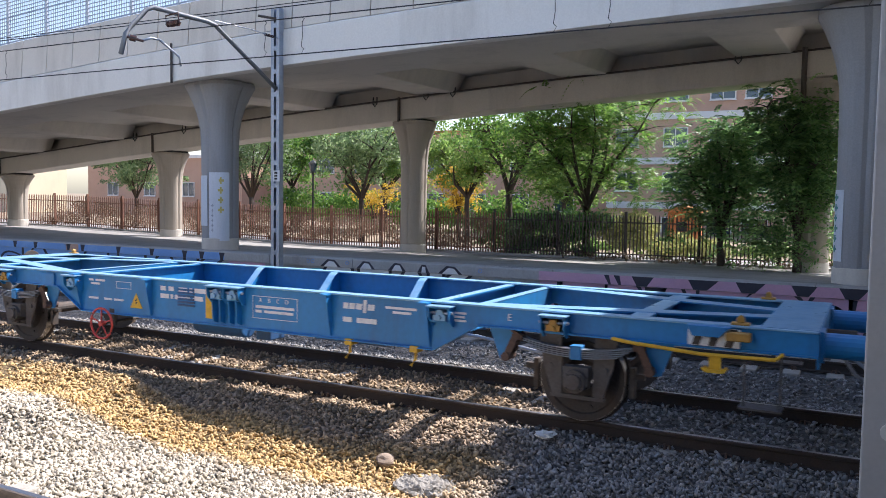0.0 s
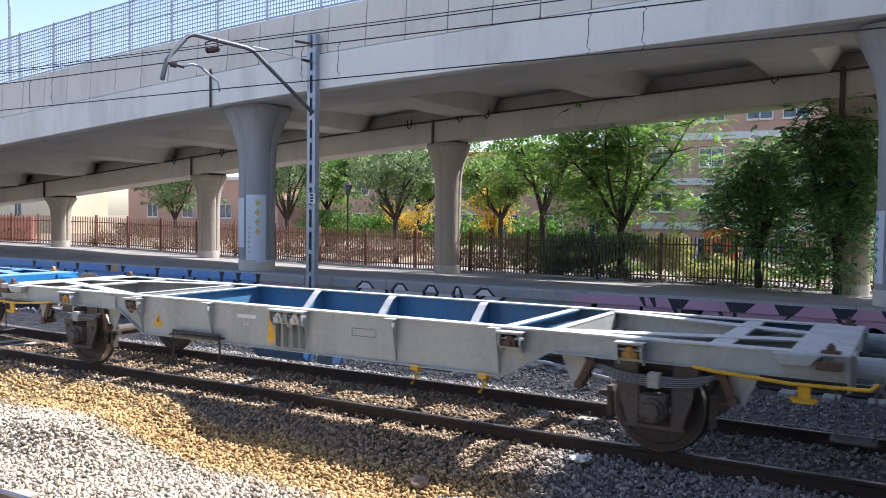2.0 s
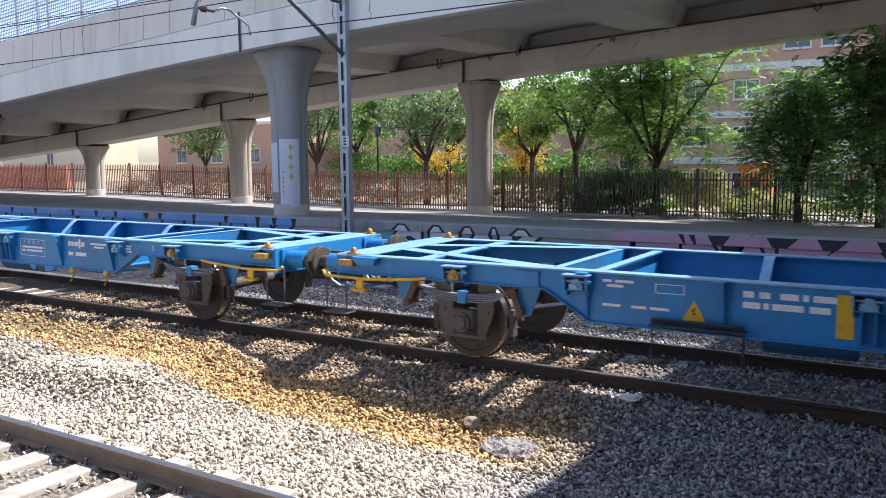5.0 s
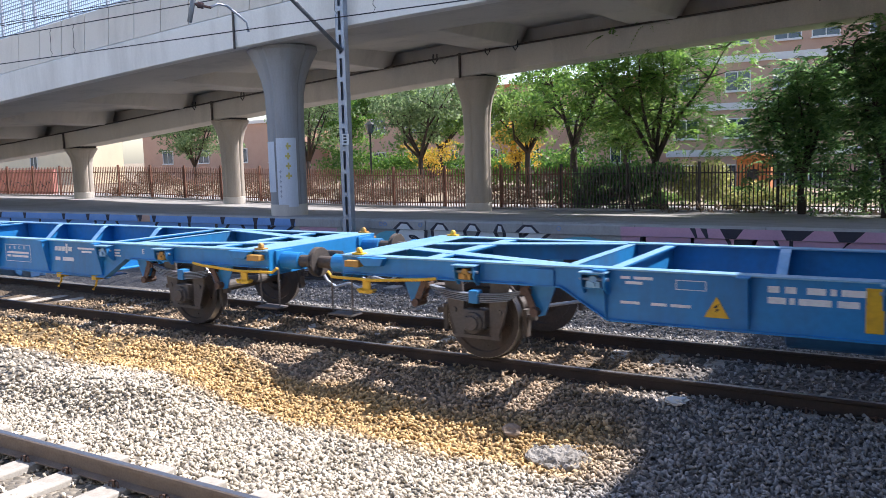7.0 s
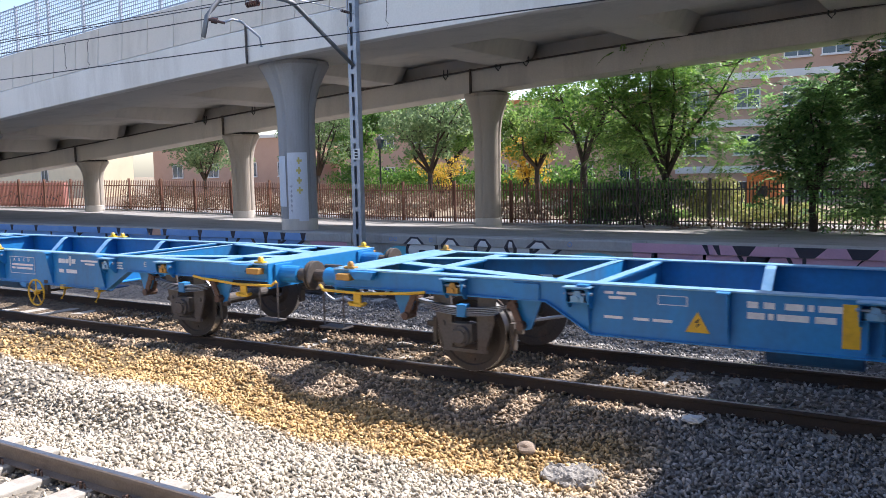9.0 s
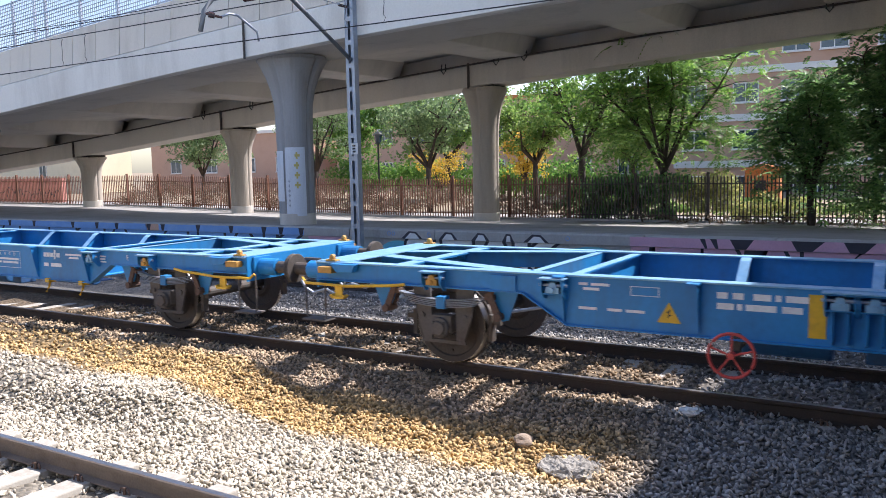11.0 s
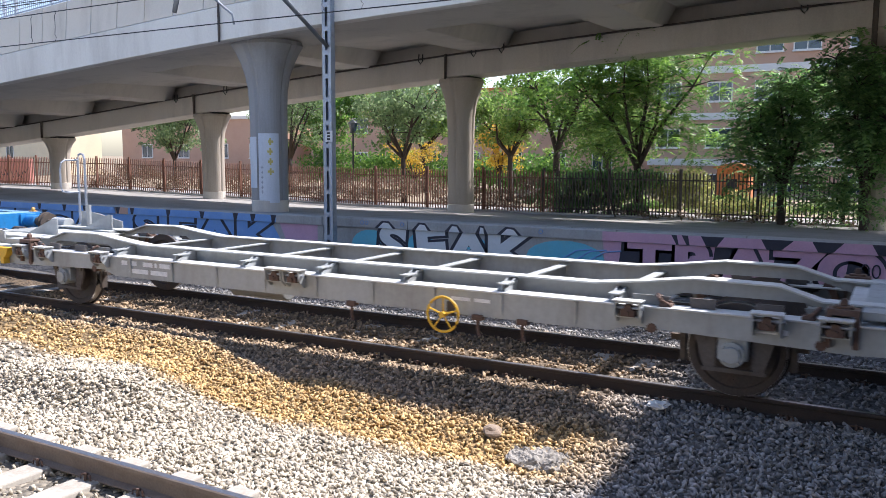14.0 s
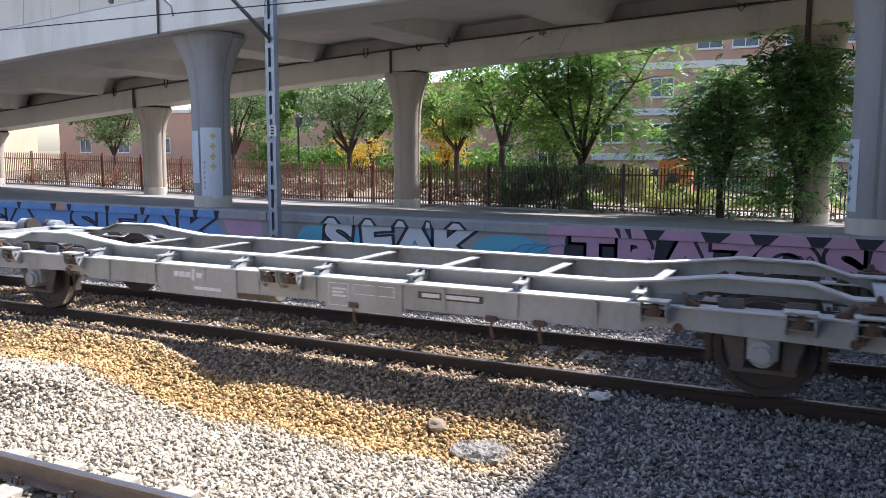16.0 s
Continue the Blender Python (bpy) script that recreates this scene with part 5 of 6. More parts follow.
def motions():
    ends = [0, 1 / 30, 2 / 30] + list(range(1, 16)) + [16 - 2 / 30, 16 - 1 / 30, 16]
    for th, f0, sets in TRAIN:
        walk(th, [(t, pose(f0 - SPEED * t, TRACK, 0)) for t in ends])
        for ws in sets:
            u = ws.matrix_basis.translation.x
            walk(ws, [(k / 10, pose(u, 0, WHEEL_R) @ Matrix.Rotation(-SPEED * k / 10 / WHEEL_R, 4, "Y")) for k in range(161)])

# ---- overhead line ----
M_ARM = paint("weathered_zinc", (0.20, 0.215, 0.23), 0.6, 0.4, grain=40, vary=0.12, stain=(0.13, 0.12, 0.11), amount=0.5, patch=3, bump=0.06)
def mast():
    th = thing("catenary_mast", Matrix.Translation((-14.0, 19.42, 0)), "galvanised lattice mast with a bent bracket arm", "mast")
    for s in (-1, 1):
        bm = bmesh.new()
        prism(bm, [(s * 0.145, -0.09), (s * 0.145, 0.09), (s * 0.045, 0.09), (s * 0.045, 0.078), (s * 0.13, 0.078), (s * 0.13, -0.078), (s * 0.045, -0.078), (s * 0.045, -0.09)], "z", -0.5, 7.45)
        part("channel", bm, M_GALV, th)
    z = 0.1
    while z < 7.3:
        bm = bmesh.new()
        box(bm, -0.13, 0.13, -0.094, -0.088, z, z + 0.13)
        part("batten_plate", bm, M_GALV, th)
        bm = bmesh.new()
        box(bm, -0.13, 0.13, 0.088, 0.094, z, z + 0.13)
        part("batten_plate", bm, M_GALV, th)
        z += 0.62
    bm = bmesh.new()
    box(bm, -0.25, 0.25, -0.25, 0.25, -0.6, -0.3)
    part("foundation", bm, M_CONC, th, bevel=0.02)
    arm = [(0.05, -0.12, 5.28), (0.11, -1.35, 5.90), (0.17, -2.55, 6.50), (0.10, -2.75, 6.56), (-0.40, -3.95, 6.69), (-0.48, -4.1, 6.62), (-0.56, -4.45, 6.20), (-0.60, -4.6, 6.0), (-0.62, -4.72, 5.52)]
    bm = bmesh.new()
    tube(bm, arm, 0.055, 10)
    part("bracket_arm", bm, M_ARM, th, "bent tubular bracket arm", smooth=True)
    bm = bmesh.new()
    tube(bm, [(0.1, -0.1, 6.63), (0.12, -1.2, 6.66), (0.15, -2.55, 6.62)], 0.014, 6)
    part("stay_wire", bm, M_GALV, th)
    bm = bmesh.new()
    for k in range(5):
        cyl(bm, (0.1, -0.30 - k * 0.07, 6.635), (0.1, -0.33 - k * 0.07, 6.635), 0.04, 10)
    part("stay_insulator", bm, M_INSUL, th)
    bm = bmesh.new()
    for k in range(5):
        cyl(bm, (-0.30 + k * 0.075, -3.62, 6.36), (-0.265 + k * 0.075, -3.62, 6.36), 0.07, 12)
    cyl(bm, (-0.34, -3.62, 6.36), (0.1, -3.62, 6.36), 0.02, 8)
    tube(bm, [(-0.36, -3.62, 6.36), (-0.37, -3.62, 6.56), (0.02, -3.62, 6.60), (0.06, -3.62, 6.36)], 0.02, 6)
    part("insulator", bm, M_INSUL, th, "dark ribbed insulator")
    bm = bmesh.new()
    cyl(bm, (-0.60, -4.62, 5.93), (-0.30, -4.35, 5.84), 0.03, 8)
    cyl(bm, (-0.52, -4.55, 5.91), (-0.42, -4.46, 5.88), 0.07, 10)
    part("arm_insulator", bm, M_INSUL, th)
    bm = bmesh.new()
    tube(bm, [(-0.33, -4.35, 5.86), (-0.28, -4.15, 5.95), (-0.22, -3.95, 5.93), (-0.12, -3.45, 5.62), (-0.12, -3.4, 5.40)], 0.028, 8)
    part("steady_arm", bm, M_GALV, th, "curved steady arm", smooth=True)
    bm = bmesh.new()
    tube(bm, [(-0.45, -0.25, 7.25), (0.1, 0.0, 7.15)], 0.035, 8)
    part("top_bracket", bm, M_STEEL, th)
    bm = bmesh.new()
    box(bm, -0.02, 0.22, -0.16, -0.15, 2.75, 3.05)
    part("number_board", bm, M_SPRAYWHITE, th, "small pale board with dark marks")
    bm = bmesh.new()
    for k in range(3):
        box(bm, 0.04, 0.14, -0.165, -0.161, 2.80 + k * 0.08, 2.85 + k * 0.08)
    part("board_marks", bm, M_BLACK, th)


mast()


def wire(name, pts, r, label):
    bm = bmesh.new()
    tube(bm, pts, r, 6)
    return tagged(part(name, bm, M_WIRE), label, "cable")


CW = 15.55


def sag(x, lo, hi):
    f = ((x + 14) % 50) / 50
    return lo + (hi - lo) * (2 * f - 1) ** 2


for yy_, z0, z1 in ((CW, 5.33, 5.36), (CW + 0.02, 6.06, 6.14)):
    wire("contact_wire" if z0 < 6 else "carrier_wire", [(x, yy_, sag(x, z0, z1)) for x in range(-214, 90, 4)], 0.013, "dark copper overhead line wire above the rear track")
wire("feeder_wire", [(x, 18.95, 7.34 + 0.0001 * (x + 14) ** 2) for x in range(-120, 60, 5)], 0.014, "dark feeder cable strung along the masts")
wire("feeder_wire", [(x, 19.1, 7.46 + 0.0001 * (x + 14) ** 2) for x in range(-120, 60, 5)], 0.012, "second dark feeder cable strung along the masts")
for x in (-27, -25.5, -21.0, -20.0, -11.2, -10.2, -4.6, -3.6, 0.4, -33, -38):
    bm = bmesh.new()
    z0, z1 = sag(x, 5.33, 5.36), sag(x, 6.06, 6.14)
    tube(bm, [(x, CW + 0.01, z0), (x + 0.06, CW + 0.01, z0 + 0.1), (x, CW + 0.01, z0 + 0.16), (x + 0.03, CW + 0.01, (z0 + z1) / 2), (x + 0.02, CW + 0.01, z1 - 0.1), (x + 0.08, CW + 0.01, z1 - 0.04), (x, CW + 0.01, z1)], 0.008, 5)
    tagged(part("dropper", bm, M_WIRE), "thin dropper wire between the overhead cables", "cable", "droppers")

# ---- graffiti on the platform wall ----
def graffiti():
    th = thing("graffiti", Matrix(), "spray painted letters in blue, cyan, white and pink", "graffiti")
    zc0, zc1 = PLAT_Z - 0.25, PLAT_Z - 0.035
    def flat(poly, y, material, name="paint_patch"):
        bm = bmesh.new()
        prism(bm, poly, "y", y, y + 0.002)
        return part(name, bm, material, th)
    def band(x0, x1, material):
        flat([(x0, zc0), (x1, zc0), (x1, zc1), (x0, zc1)], 19.926, material)
    def letter(ch, x, z, size, fill, edge, stretch=1.25, tilt=0, y=19.978):
        m = Matrix.Translation((x, y, z)) @ pose(0, 0, 0, 90, 0, 0) @ Matrix.Rotation(radians(tilt), 4, "Z") @ Matrix.Diagonal((stretch, 1, 1, 1))
        if edge:
            text_mesh("letter_outline", ch, size, edge, th, Matrix.Translation((0, 0.004, 0)) @ m, bold=size * 0.095, depth=0.001)
        text_mesh("letter", ch, size, fill, th, m, bold=size * 0.045, depth=0.001)
    def wedge(x, w, lean=0.1, flip=False):
        a, b = (zc0, zc1) if not flip else (zc1, zc0)
        flat([(x + lean, a), (x + lean + w * 0.45, a), (x + w, b), (x, b)], 19.923, M_SPRAYBLACK, "dark_wedge")
    # pink field
    band(-6.45, 6.0, M_PINK)
    flat([(-6.35, -0.5), (6.0, -0.5), (6.0, zc0 - 0.015), (-6.45, zc0 - 0.015)], 19.984, M_PINK)
    for x0, x1 in ((-6.1, -4.55), (-4.0, -3.4), (-2.75, -1.9), (-1.35, -0.95), (-0.2, 0.25)):
        flat([(x0, -0.5), (x1, -0.5), (x1 + 0.15, zc0 - 0.02), (x0 + 0.1, zc0 - 0.02)], 19.981, M_SPRAYBLACK, "dark_field")
    for ch, x in (("T", -5.35), ("R", -4.35), ("A", -3.25), ("Z", -2.2), ("O", -1.2), ("S", -0.1), ("A", 1.1), ("T", 2.1)):
        letter(ch, x, -0.06, 1.35, M_PINK, M_SPRAYBLACK, 1.15)
    for x, w in ((-4.85, 0.12), (-4.62, 0.14), (-4.2, 0.5), (-2.95, 0.65), (-1.95, 0.6), (-0.85, 0.5), (0.05, 0.55), (1.4, 0.5)):
        wedge(x, w, 0.12)
    for x in (-0.75, -0.95):
        bm = bmesh.new()
        tube(bm, [(x + 0.07 * math.cos(a), 19.966, 0.1 + 0.13 * math.sin(a)) for a in [2 * math.pi * k / 14 for k in range(15)]], 0.016, 5)
        part("ring", bm, M_SPRAYBLACK, th)
    # white letters with cyan clouds
    for x0, x1 in ((-13.7, -12.4), (-11.9, -11.0), (-10.5, -9.4), (-8.4, -6.4)):
        pts = [(x0 + (x1 - x0) * (0.5 + 0.5 * math.cos(a)), -0.05 + 0.42 * math.sin(a)) for a in [2 * math.pi * k / 18 for k in range(18)]]
        flat(pts, 19.984, M_SPRAYCYAN, "cloud")
    for ch, x, tl in (("S", -12.35, -5), ("E", -11.15, 6), ("A", -10.0, 0), ("K", -8.9, 0)):
        letter(ch, x, -0.05, 1.3, M_SPRAYWHITE, M_SPRAYBLACK, 1.45, tl)
    for x, w in ((-12.9, 0.7), (-11.7, 0.6), (-10.7, 0.55), (-9.8, 0.35), (-9.2, 0.7)):
        flat([(x, zc0), (x + w, zc0), (x + w * 0.7, zc1 - 0.02), (x + w * 0.35, zc1 - 0.01)], 19.925, M_SPRAYBLACK, "letter_tip")
        flat([(x + 0.12, zc0), (x + w - 0.1, zc0), (x + w * 0.66, zc1 - 0.07), (x + w * 0.42, zc1 - 0.06)], 19.922, M_SPRAYWHITE, "letter_tip")
    for x in (-13.3, -13.15, -8.0, -12.0):
        bm = bmesh.new()
        tube(bm, [(x + 0.05 * math.cos(a), 19.92, 0.56 + 0.05 * math.sin(a)) for a in [2 * math.pi * k / 12 for k in range(13)]], 0.008, 5)
        part("ring", bm, M_SPRAYBLUE, th)
    for k in range(3):
        x = -8.2 + 0.35 * k
        bm = bmesh.new()
        tube(bm, [(x, 19.978, -0.4), (x + 0.3, 19.978, -0.12), (x + 0.7, 19.978, -0.1), (x + 1.1, 19.978, 0.15), (x + 1.5, 19.978, 0.2)], 0.018, 5)
        part("swirl", bm, M_SPRAYBLUE, th)
    # blue letters further along
    band(-36, -23.4, M_SPRAYBLUE)
    band(-22.8, -16.4, M_SPRAYBLUE)
    flat([(-36, -0.5), (-16.0, -0.5), (-16.6, zc0 - 0.015), (-36, zc0 - 0.015)], 19.984, M_SPRAYBLUE)
    for ch, x in (("T", -28.2), ("G", -26.6), ("A", -24.9), ("S", -22.0), ("E", -20.4), ("A", -18.9), ("K", -17.3), ("S", -31.5), ("O", -33.5)):
        letter(ch, x, -0.05, 1.3, M_SPRAYBLUE, M_SPRAYBLACK, 1.8)
    for x in (-27.6, -26.2, -25.1, -23.4, -22.7, -21.0, -19.5, -18.1, -17.4, -16.6, -30, -31.6, -33):
        wedge(x, 0.22, 0.05)
    flat([(-23.4, zc0), (-22.8, zc0), (-22.8, zc1), (-23.5, zc1)], 19.926, M_PINKWALL)
    flat([(-15.9, -0.45), (-14.9, -0.45), (-14.9, zc0 - 0.02), (-16.3, zc0 - 0.02)], 19.984, M_PINK)
    flat([(-7.95, 0.684), (-6.6, 0.684), (-6.3, 0.686), (-7.6, 0.686)], 20.1, M_SPRAYBLACK)


graffiti()

# ---- palisade fence ----
FENCE_Y = 29.6


def fence_base(x):
    return back_z(x) - 0.02


def palisade():
    fence = thing("palisade_fence", Matrix(), "brown painted steel palisade fence in front of a hedge", "fence")
    bm = bmesh.new()
    prism(bm, [(-0.02, 0.0), (0.02, 0.0), (0.02, 1.5), (0.0, 1.56), (-0.02, 1.5)], "y", -0.012, 0.012)
    pale = mesh_of("pale", bm, M_FENCE)
    bm = bmesh.new()
    prism(bm, [(-0.02, 0.0), (0.02, 0.0), (0.02, 1.5), (0.0, 1.56), (-0.02, 1.5)], "y", -0.012, 0.012)
    dark = mesh_of("pale", bm, M_FENCEDK)
    x = -30.0
    while x < 4.0:
        ob = new("pale", pale if x < -11.5 + 0.4 * math.sin(x * 3) else dark)
        ob.parent = fence
        ob.matrix_basis = Matrix.Translation((x, FENCE_Y, fence_base(x) + 0.06)) @ Matrix.Rotation(0.012 * math.sin(x * 7.3), 4, "Y")
        x += 0.122
    bm = bmesh.new()
    x = -62.0
    while x < -30.0:
        prism(bm, [(x - 0.02, fence_base(x)), (x + 0.02, fence_base(x)), (x + 0.02, fence_base(x) + 1.58), (x, fence_base(x) + 1.64), (x - 0.02, fence_base(x) + 1.58)], "y", FENCE_Y - 0.012, FENCE_Y + 0.012)
        x += 0.14
    tagged(part("palisade_run", bm, M_FENCE, fence), kind="stuff")
    x = -62.0
    while x < 5.0:
        m = M_FENCE if x < -12 else M_FENCEDK
        bm = bmesh.new()
        box(bm, x - 0.045, x + 0.045, FENCE_Y + 0.03, FENCE_Y + 0.12, fence_base(x) - 0.3, fence_base(x) + 1.72)
        part("post", bm, m, fence)
        for h in (0.22, 1.32):
            bm = bmesh.new()
            sweep(bm, [[(u, FENCE_Y + 0.015, fence_base(u) + h), (u, FENCE_Y + 0.05, fence_base(u) + h), (u, FENCE_Y + 0.05, fence_base(u) + h + 0.045), (u, FENCE_Y + 0.015, fence_base(u) + h + 0.045)] for u in (x, x + 2.5)])
            part("fence_rail", bm, m, fence)
        x += 2.5
    bm = bmesh.new()
    rows = [(-62 + i * 4, 0) for i in range(18)]
    sweep(bm, [[(u, FENCE_Y - 0.1, fence_base(u) - 0.3), (u, FENCE_Y + 0.2, fence_base(u) - 0.3), (u, FENCE_Y + 0.2, fence_base(u) + 0.09), (u, FENCE_Y - 0.1, fence_base(u) + 0.09)] for u, _ in rows])
    part("plinth", bm, M_WALL, fence, "low concrete plinth")


palisade()

# ---- plants ----
def leaf_cloud(name, centres, radii, n, size, material, parent, seed, long=1.0, droop=0.0):
    """Many small pointed leaves in clumps, uneven and with gaps between the clumps."""
    rng = np.random.default_rng(seed)
    k = len(centres)
    pick = rng.integers(0, k, n)
    c, r = np.asarray(centres)[pick], np.asarray(radii)[pick]
    d = rng.normal(size=(n, 3))
    d /= np.linalg.norm(d, axis=1)[:, None]
    rad = rng.uniform(0.35, 1.0, n) ** 0.6
    p = c + d * (rad * r)[:, None] * np.array([1.15, 1.15, 0.62])
    a = rng.normal(size=(n, 3)) + np.array([0, 0, -droop])
    a /= np.linalg.norm(a, axis=1)[:, None]
    b = np.cross(a, rng.normal(size=(n, 3)))
    b /= np.linalg.norm(b, axis=1)[:, None]
    nn = np.cross(a, b)
    s = size * rng.uniform(0.6, 1.35, n)[:, None]
    v = np.stack([p, p + (a * 0.5 * long + b * 0.32 + nn * 0.06) * s, p + a * s * long, p + (a * 0.5 * long - b * 0.32 + nn * 0.06) * s], 1).reshape(-1, 3)
    f = np.arange(4 * n).reshape(-1, 4)
    return raw(name, v, f, material, parent)


def frond_cloud(name, centres, radii, n, length, material, parent, seed):
    """Long feathered leaves that arch outwards and droop, each of many narrow leaflets in pairs."""
    rng = np.random.default_rng(seed)
    pick = rng.integers(0, len(centres), n)
    c, r = np.asarray(centres)[pick], np.asarray(radii)[pick]
    d = rng.normal(size=(n, 3)) * np.array([1, 1, 0.6])
    d /= np.linalg.norm(d, axis=1)[:, None]
    p = c + d * (r * rng.uniform(0.1, 0.9, n))[:, None]
    a = d * np.array([1, 1, 0.4]) + rng.normal(size=(n, 3)) * 0.35
    a[:, 2] += rng.uniform(-0.25, 0.35, n)
    a /= np.linalg.norm(a, axis=1)[:, None]
    side = np.cross(a, [0, 0, 1.0]) + rng.normal(size=(n, 3)) * 0.05
    side /= np.linalg.norm(side, axis=1)[:, None]
    ll = length * rng.uniform(0.6, 1.25, n)
    quads = []
    pairs = 9
    for k in range(pairs):
        t = (k + 1) / pairs
        q = p + a * (ll * t)[:, None]
        q[:, 2] -= 0.45 * ll * t ** 2.2
        size = (ll * 0.23 * (1.15 - 0.6 * t) * rng.uniform(0.8, 1.2, n))[:, None]
        for sg in (-1, 1):
            e = side * sg + a * 0.35
            e[:, 2] -= rng.uniform(0.15, 0.7, n)
            e /= np.linalg.norm(e, axis=1)[:, None]
            w = a * 0.25 + rng.normal(size=(n, 3)) * 0.03
            quads.append(np.stack([q, q + (e * 0.45 + w) * size, q + e * size, q + (e * 0.45 - w) * size], 1))
    v = np.concatenate(quads).reshape(-1, 3)
    return raw(name, v, np.arange(len(v)).reshape(-1, 4), material, parent)


def tree(x, y, z, h, spread, leaf, n, seed, label, size=0.16, fork=0.35, lean=0.0, clumps=26, clump_r=0.75, low=0.35, long=1.0, droop=0.0, fronds=0):
    rng = random.Random(seed)
    th = thing("tree", Matrix.Translation((x, y, z)), label, "tree", "trees behind the fence")
    bm = bmesh.new()
    f = h * fork
    r0 = 0.033 * h ** 0.9
    tube(bm, [(0, 0, -0.3), (0.03, 0, f * 0.3), (lean * 0.5 - 0.04, 0.05, f * 0.7), (lean, 0, f)], r0, 10, r0 * 0.72)
    centres, radii = [], []
    limbs = 7
    for i in range(limbs):
        a = 2 * math.pi * i / limbs + rng.uniform(-0.4, 0.4)
        out = spread * rng.uniform(0.45, 0.9)
        top = h * rng.uniform(0.72, 0.97)
        p0 = Vector((lean, 0, f * rng.uniform(0.9, 1.0)))
        p3 = Vector((lean + out * math.cos(a), out * math.sin(a) * 0.8, top))
        p1 = p0.lerp(p3, 0.35) + Vector((rng.uniform(-0.2, 0.2), rng.uniform(-0.2, 0.2), 0.18 * h * rng.uniform(-0.2, 0.5)))
        p2 = p0.lerp(p3, 0.7) + Vector((rng.uniform(-0.25, 0.25), rng.uniform(-0.25, 0.25), 0.1 * h * rng.uniform(-0.2, 0.6)))
        tube(bm, [p0, p1, p2, p3], r0 * 0.5, 7, r0 * 0.08)
        for q in (p1, p2, p2, p3, p3):
            for _ in range(2):
                e = q + Vector((rng.uniform(-1, 1), rng.uniform(-1, 1), rng.uniform(-0.25, 0.6))) * spread * 0.42
                tube(bm, [q, q.lerp(e, 0.5) + Vector((0, 0, 0.08)), e], r0 * 0.16, 5, r0 * 0.04)
                for w in range(5):
                    g = q.lerp(e, rng.uniform(0.45, 1.1)) + Vector((rng.uniform(-1, 1), rng.uniform(-1, 1), rng.uniform(-0.7, 0.7))) * clump_r * 0.9
                    if g.z > h * low:
                        centres.append(tuple(g))
                        radii.append(clump_r * rng.uniform(0.3, 0.75))
    part("trunk", bm, M_BARK, th, "dark forked trunk and limbs", smooth=True)
    for _ in range(clumps):
        a, rr = rng.uniform(0, 2 * math.pi), spread * math.sqrt(rng.uniform(0.05, 1))
        zz = h * (low + (1 - low) * rng.uniform(0.12, 1.0))
        k = 1 - 0.55 * max(0, (zz / h - 0.6) / 0.4)
        for w in range(4):
            centres.append((lean + rr * k * math.cos(a) + rng.uniform(-0.5, 0.5), rr * k * math.sin(a) * 0.8 + rng.uniform(-0.5, 0.5), zz + rng.uniform(-0.3, 0.3)))
            radii.append(clump_r * rng.uniform(0.25, 0.7))
    if fronds:
        frond_cloud("crown", centres, radii, fronds, size, leaf, th, seed)
    else:
        leaf_cloud("crown", centres, radii, n, size, leaf, th, seed, long, droop)
    return th


tree(-12.5, 32.2, 0.2, 6.5, 2.6, L_GREEN, 4800, 11, "forked tree with a thin open crown", 0.15, 0.38, clumps=6, clump_r=0.5, low=0.55)
tree(-9.0, 31.4, 0.2, 6.4, 3.3, L_GREEN, 0, 12, "leafy green tree with feathered leaves over the fence", 0.62, 0.3, clumps=44, clump_r=0.55, low=0.25, fronds=2600)
tree(-3.75, 29.3, 0.2, 4.7, 1.5, L_DARK, 0, 13, "dark drooping tree that hangs over the fence", 0.75, 0.22, clumps=75, clump_r=0.65, low=0.0, fronds=1250)
tree(-1.35, 27.75, 0.22, 5.2, 1.5, L_DARK, 0, 23, "dark tree with drooping feathered leaves beside the column", 0.75, 0.22, clumps=110, clump_r=0.65, low=0.0, fronds=1700)
tree(-21.2, 34.5, 0.2, 5.7, 2.7, L_GREY, 8300, 14, "small tree with grey-green leaves and a dark trunk", 0.15, 0.38, clumps=24, clump_r=0.5, low=0.45)
tree(-31.5, 38.5, 0.3, 6.2, 2.9, L_GREY, 7980, 15, "tree with a forked trunk and grey-green crown", 0.14, 0.32, clumps=12, clump_r=0.6, low=0.45)
tree(-41.5, 39.0, 0.5, 5.6, 3.2, L_GREY, 14250, 16, "round grey-green tree before the houses", 0.15, 0.3, clumps=28, clump_r=0.65, low=0.35)
tree(-17.0, 37.5, 0.2, 5.6, 2.4, L_LIGHT, 11400, 17, "pale green tree behind the slim columns", 0.14, 0.4, clumps=22, clump_r=0.55, low=0.35)
tree(-15.0, 46.0, 0.2, 5.2, 3.2, L_LIGHT, 10450, 18, "green tree further back in the park", 0.18, 0.4, clumps=24, clump_r=0.75, low=0.3)
tree(-27.0, 46.0, 0.2, 6.8, 3.4, L_LIGHT, 12350, 19, "green park tree before the low houses", 0.18, 0.4, clumps=26, clump_r=0.75, low=0.25)
tree(-36.0, 48.0, 0.3, 6.6, 3.2, L_GREEN, 12350, 20, "green park tree beside the houses", 0.18, 0.4, clumps=26, clump_r=0.75, low=0.25)
tree(-19.0, 40.5, 0.2, 3.9, 1.3, L_YELLOW, 4560, 21, "small tree with yellow autumn leaves", 0.12, 0.3, clumps=16, clump_r=0.38, low=0.3)
tree(-24.6, 41.0, 0.2, 2.9, 1.3, L_YELLOW, 1710, 25, "low bush with yellow autumn leaves", 0.11, 0.3, clumps=10, clump_r=0.35, low=0.3)

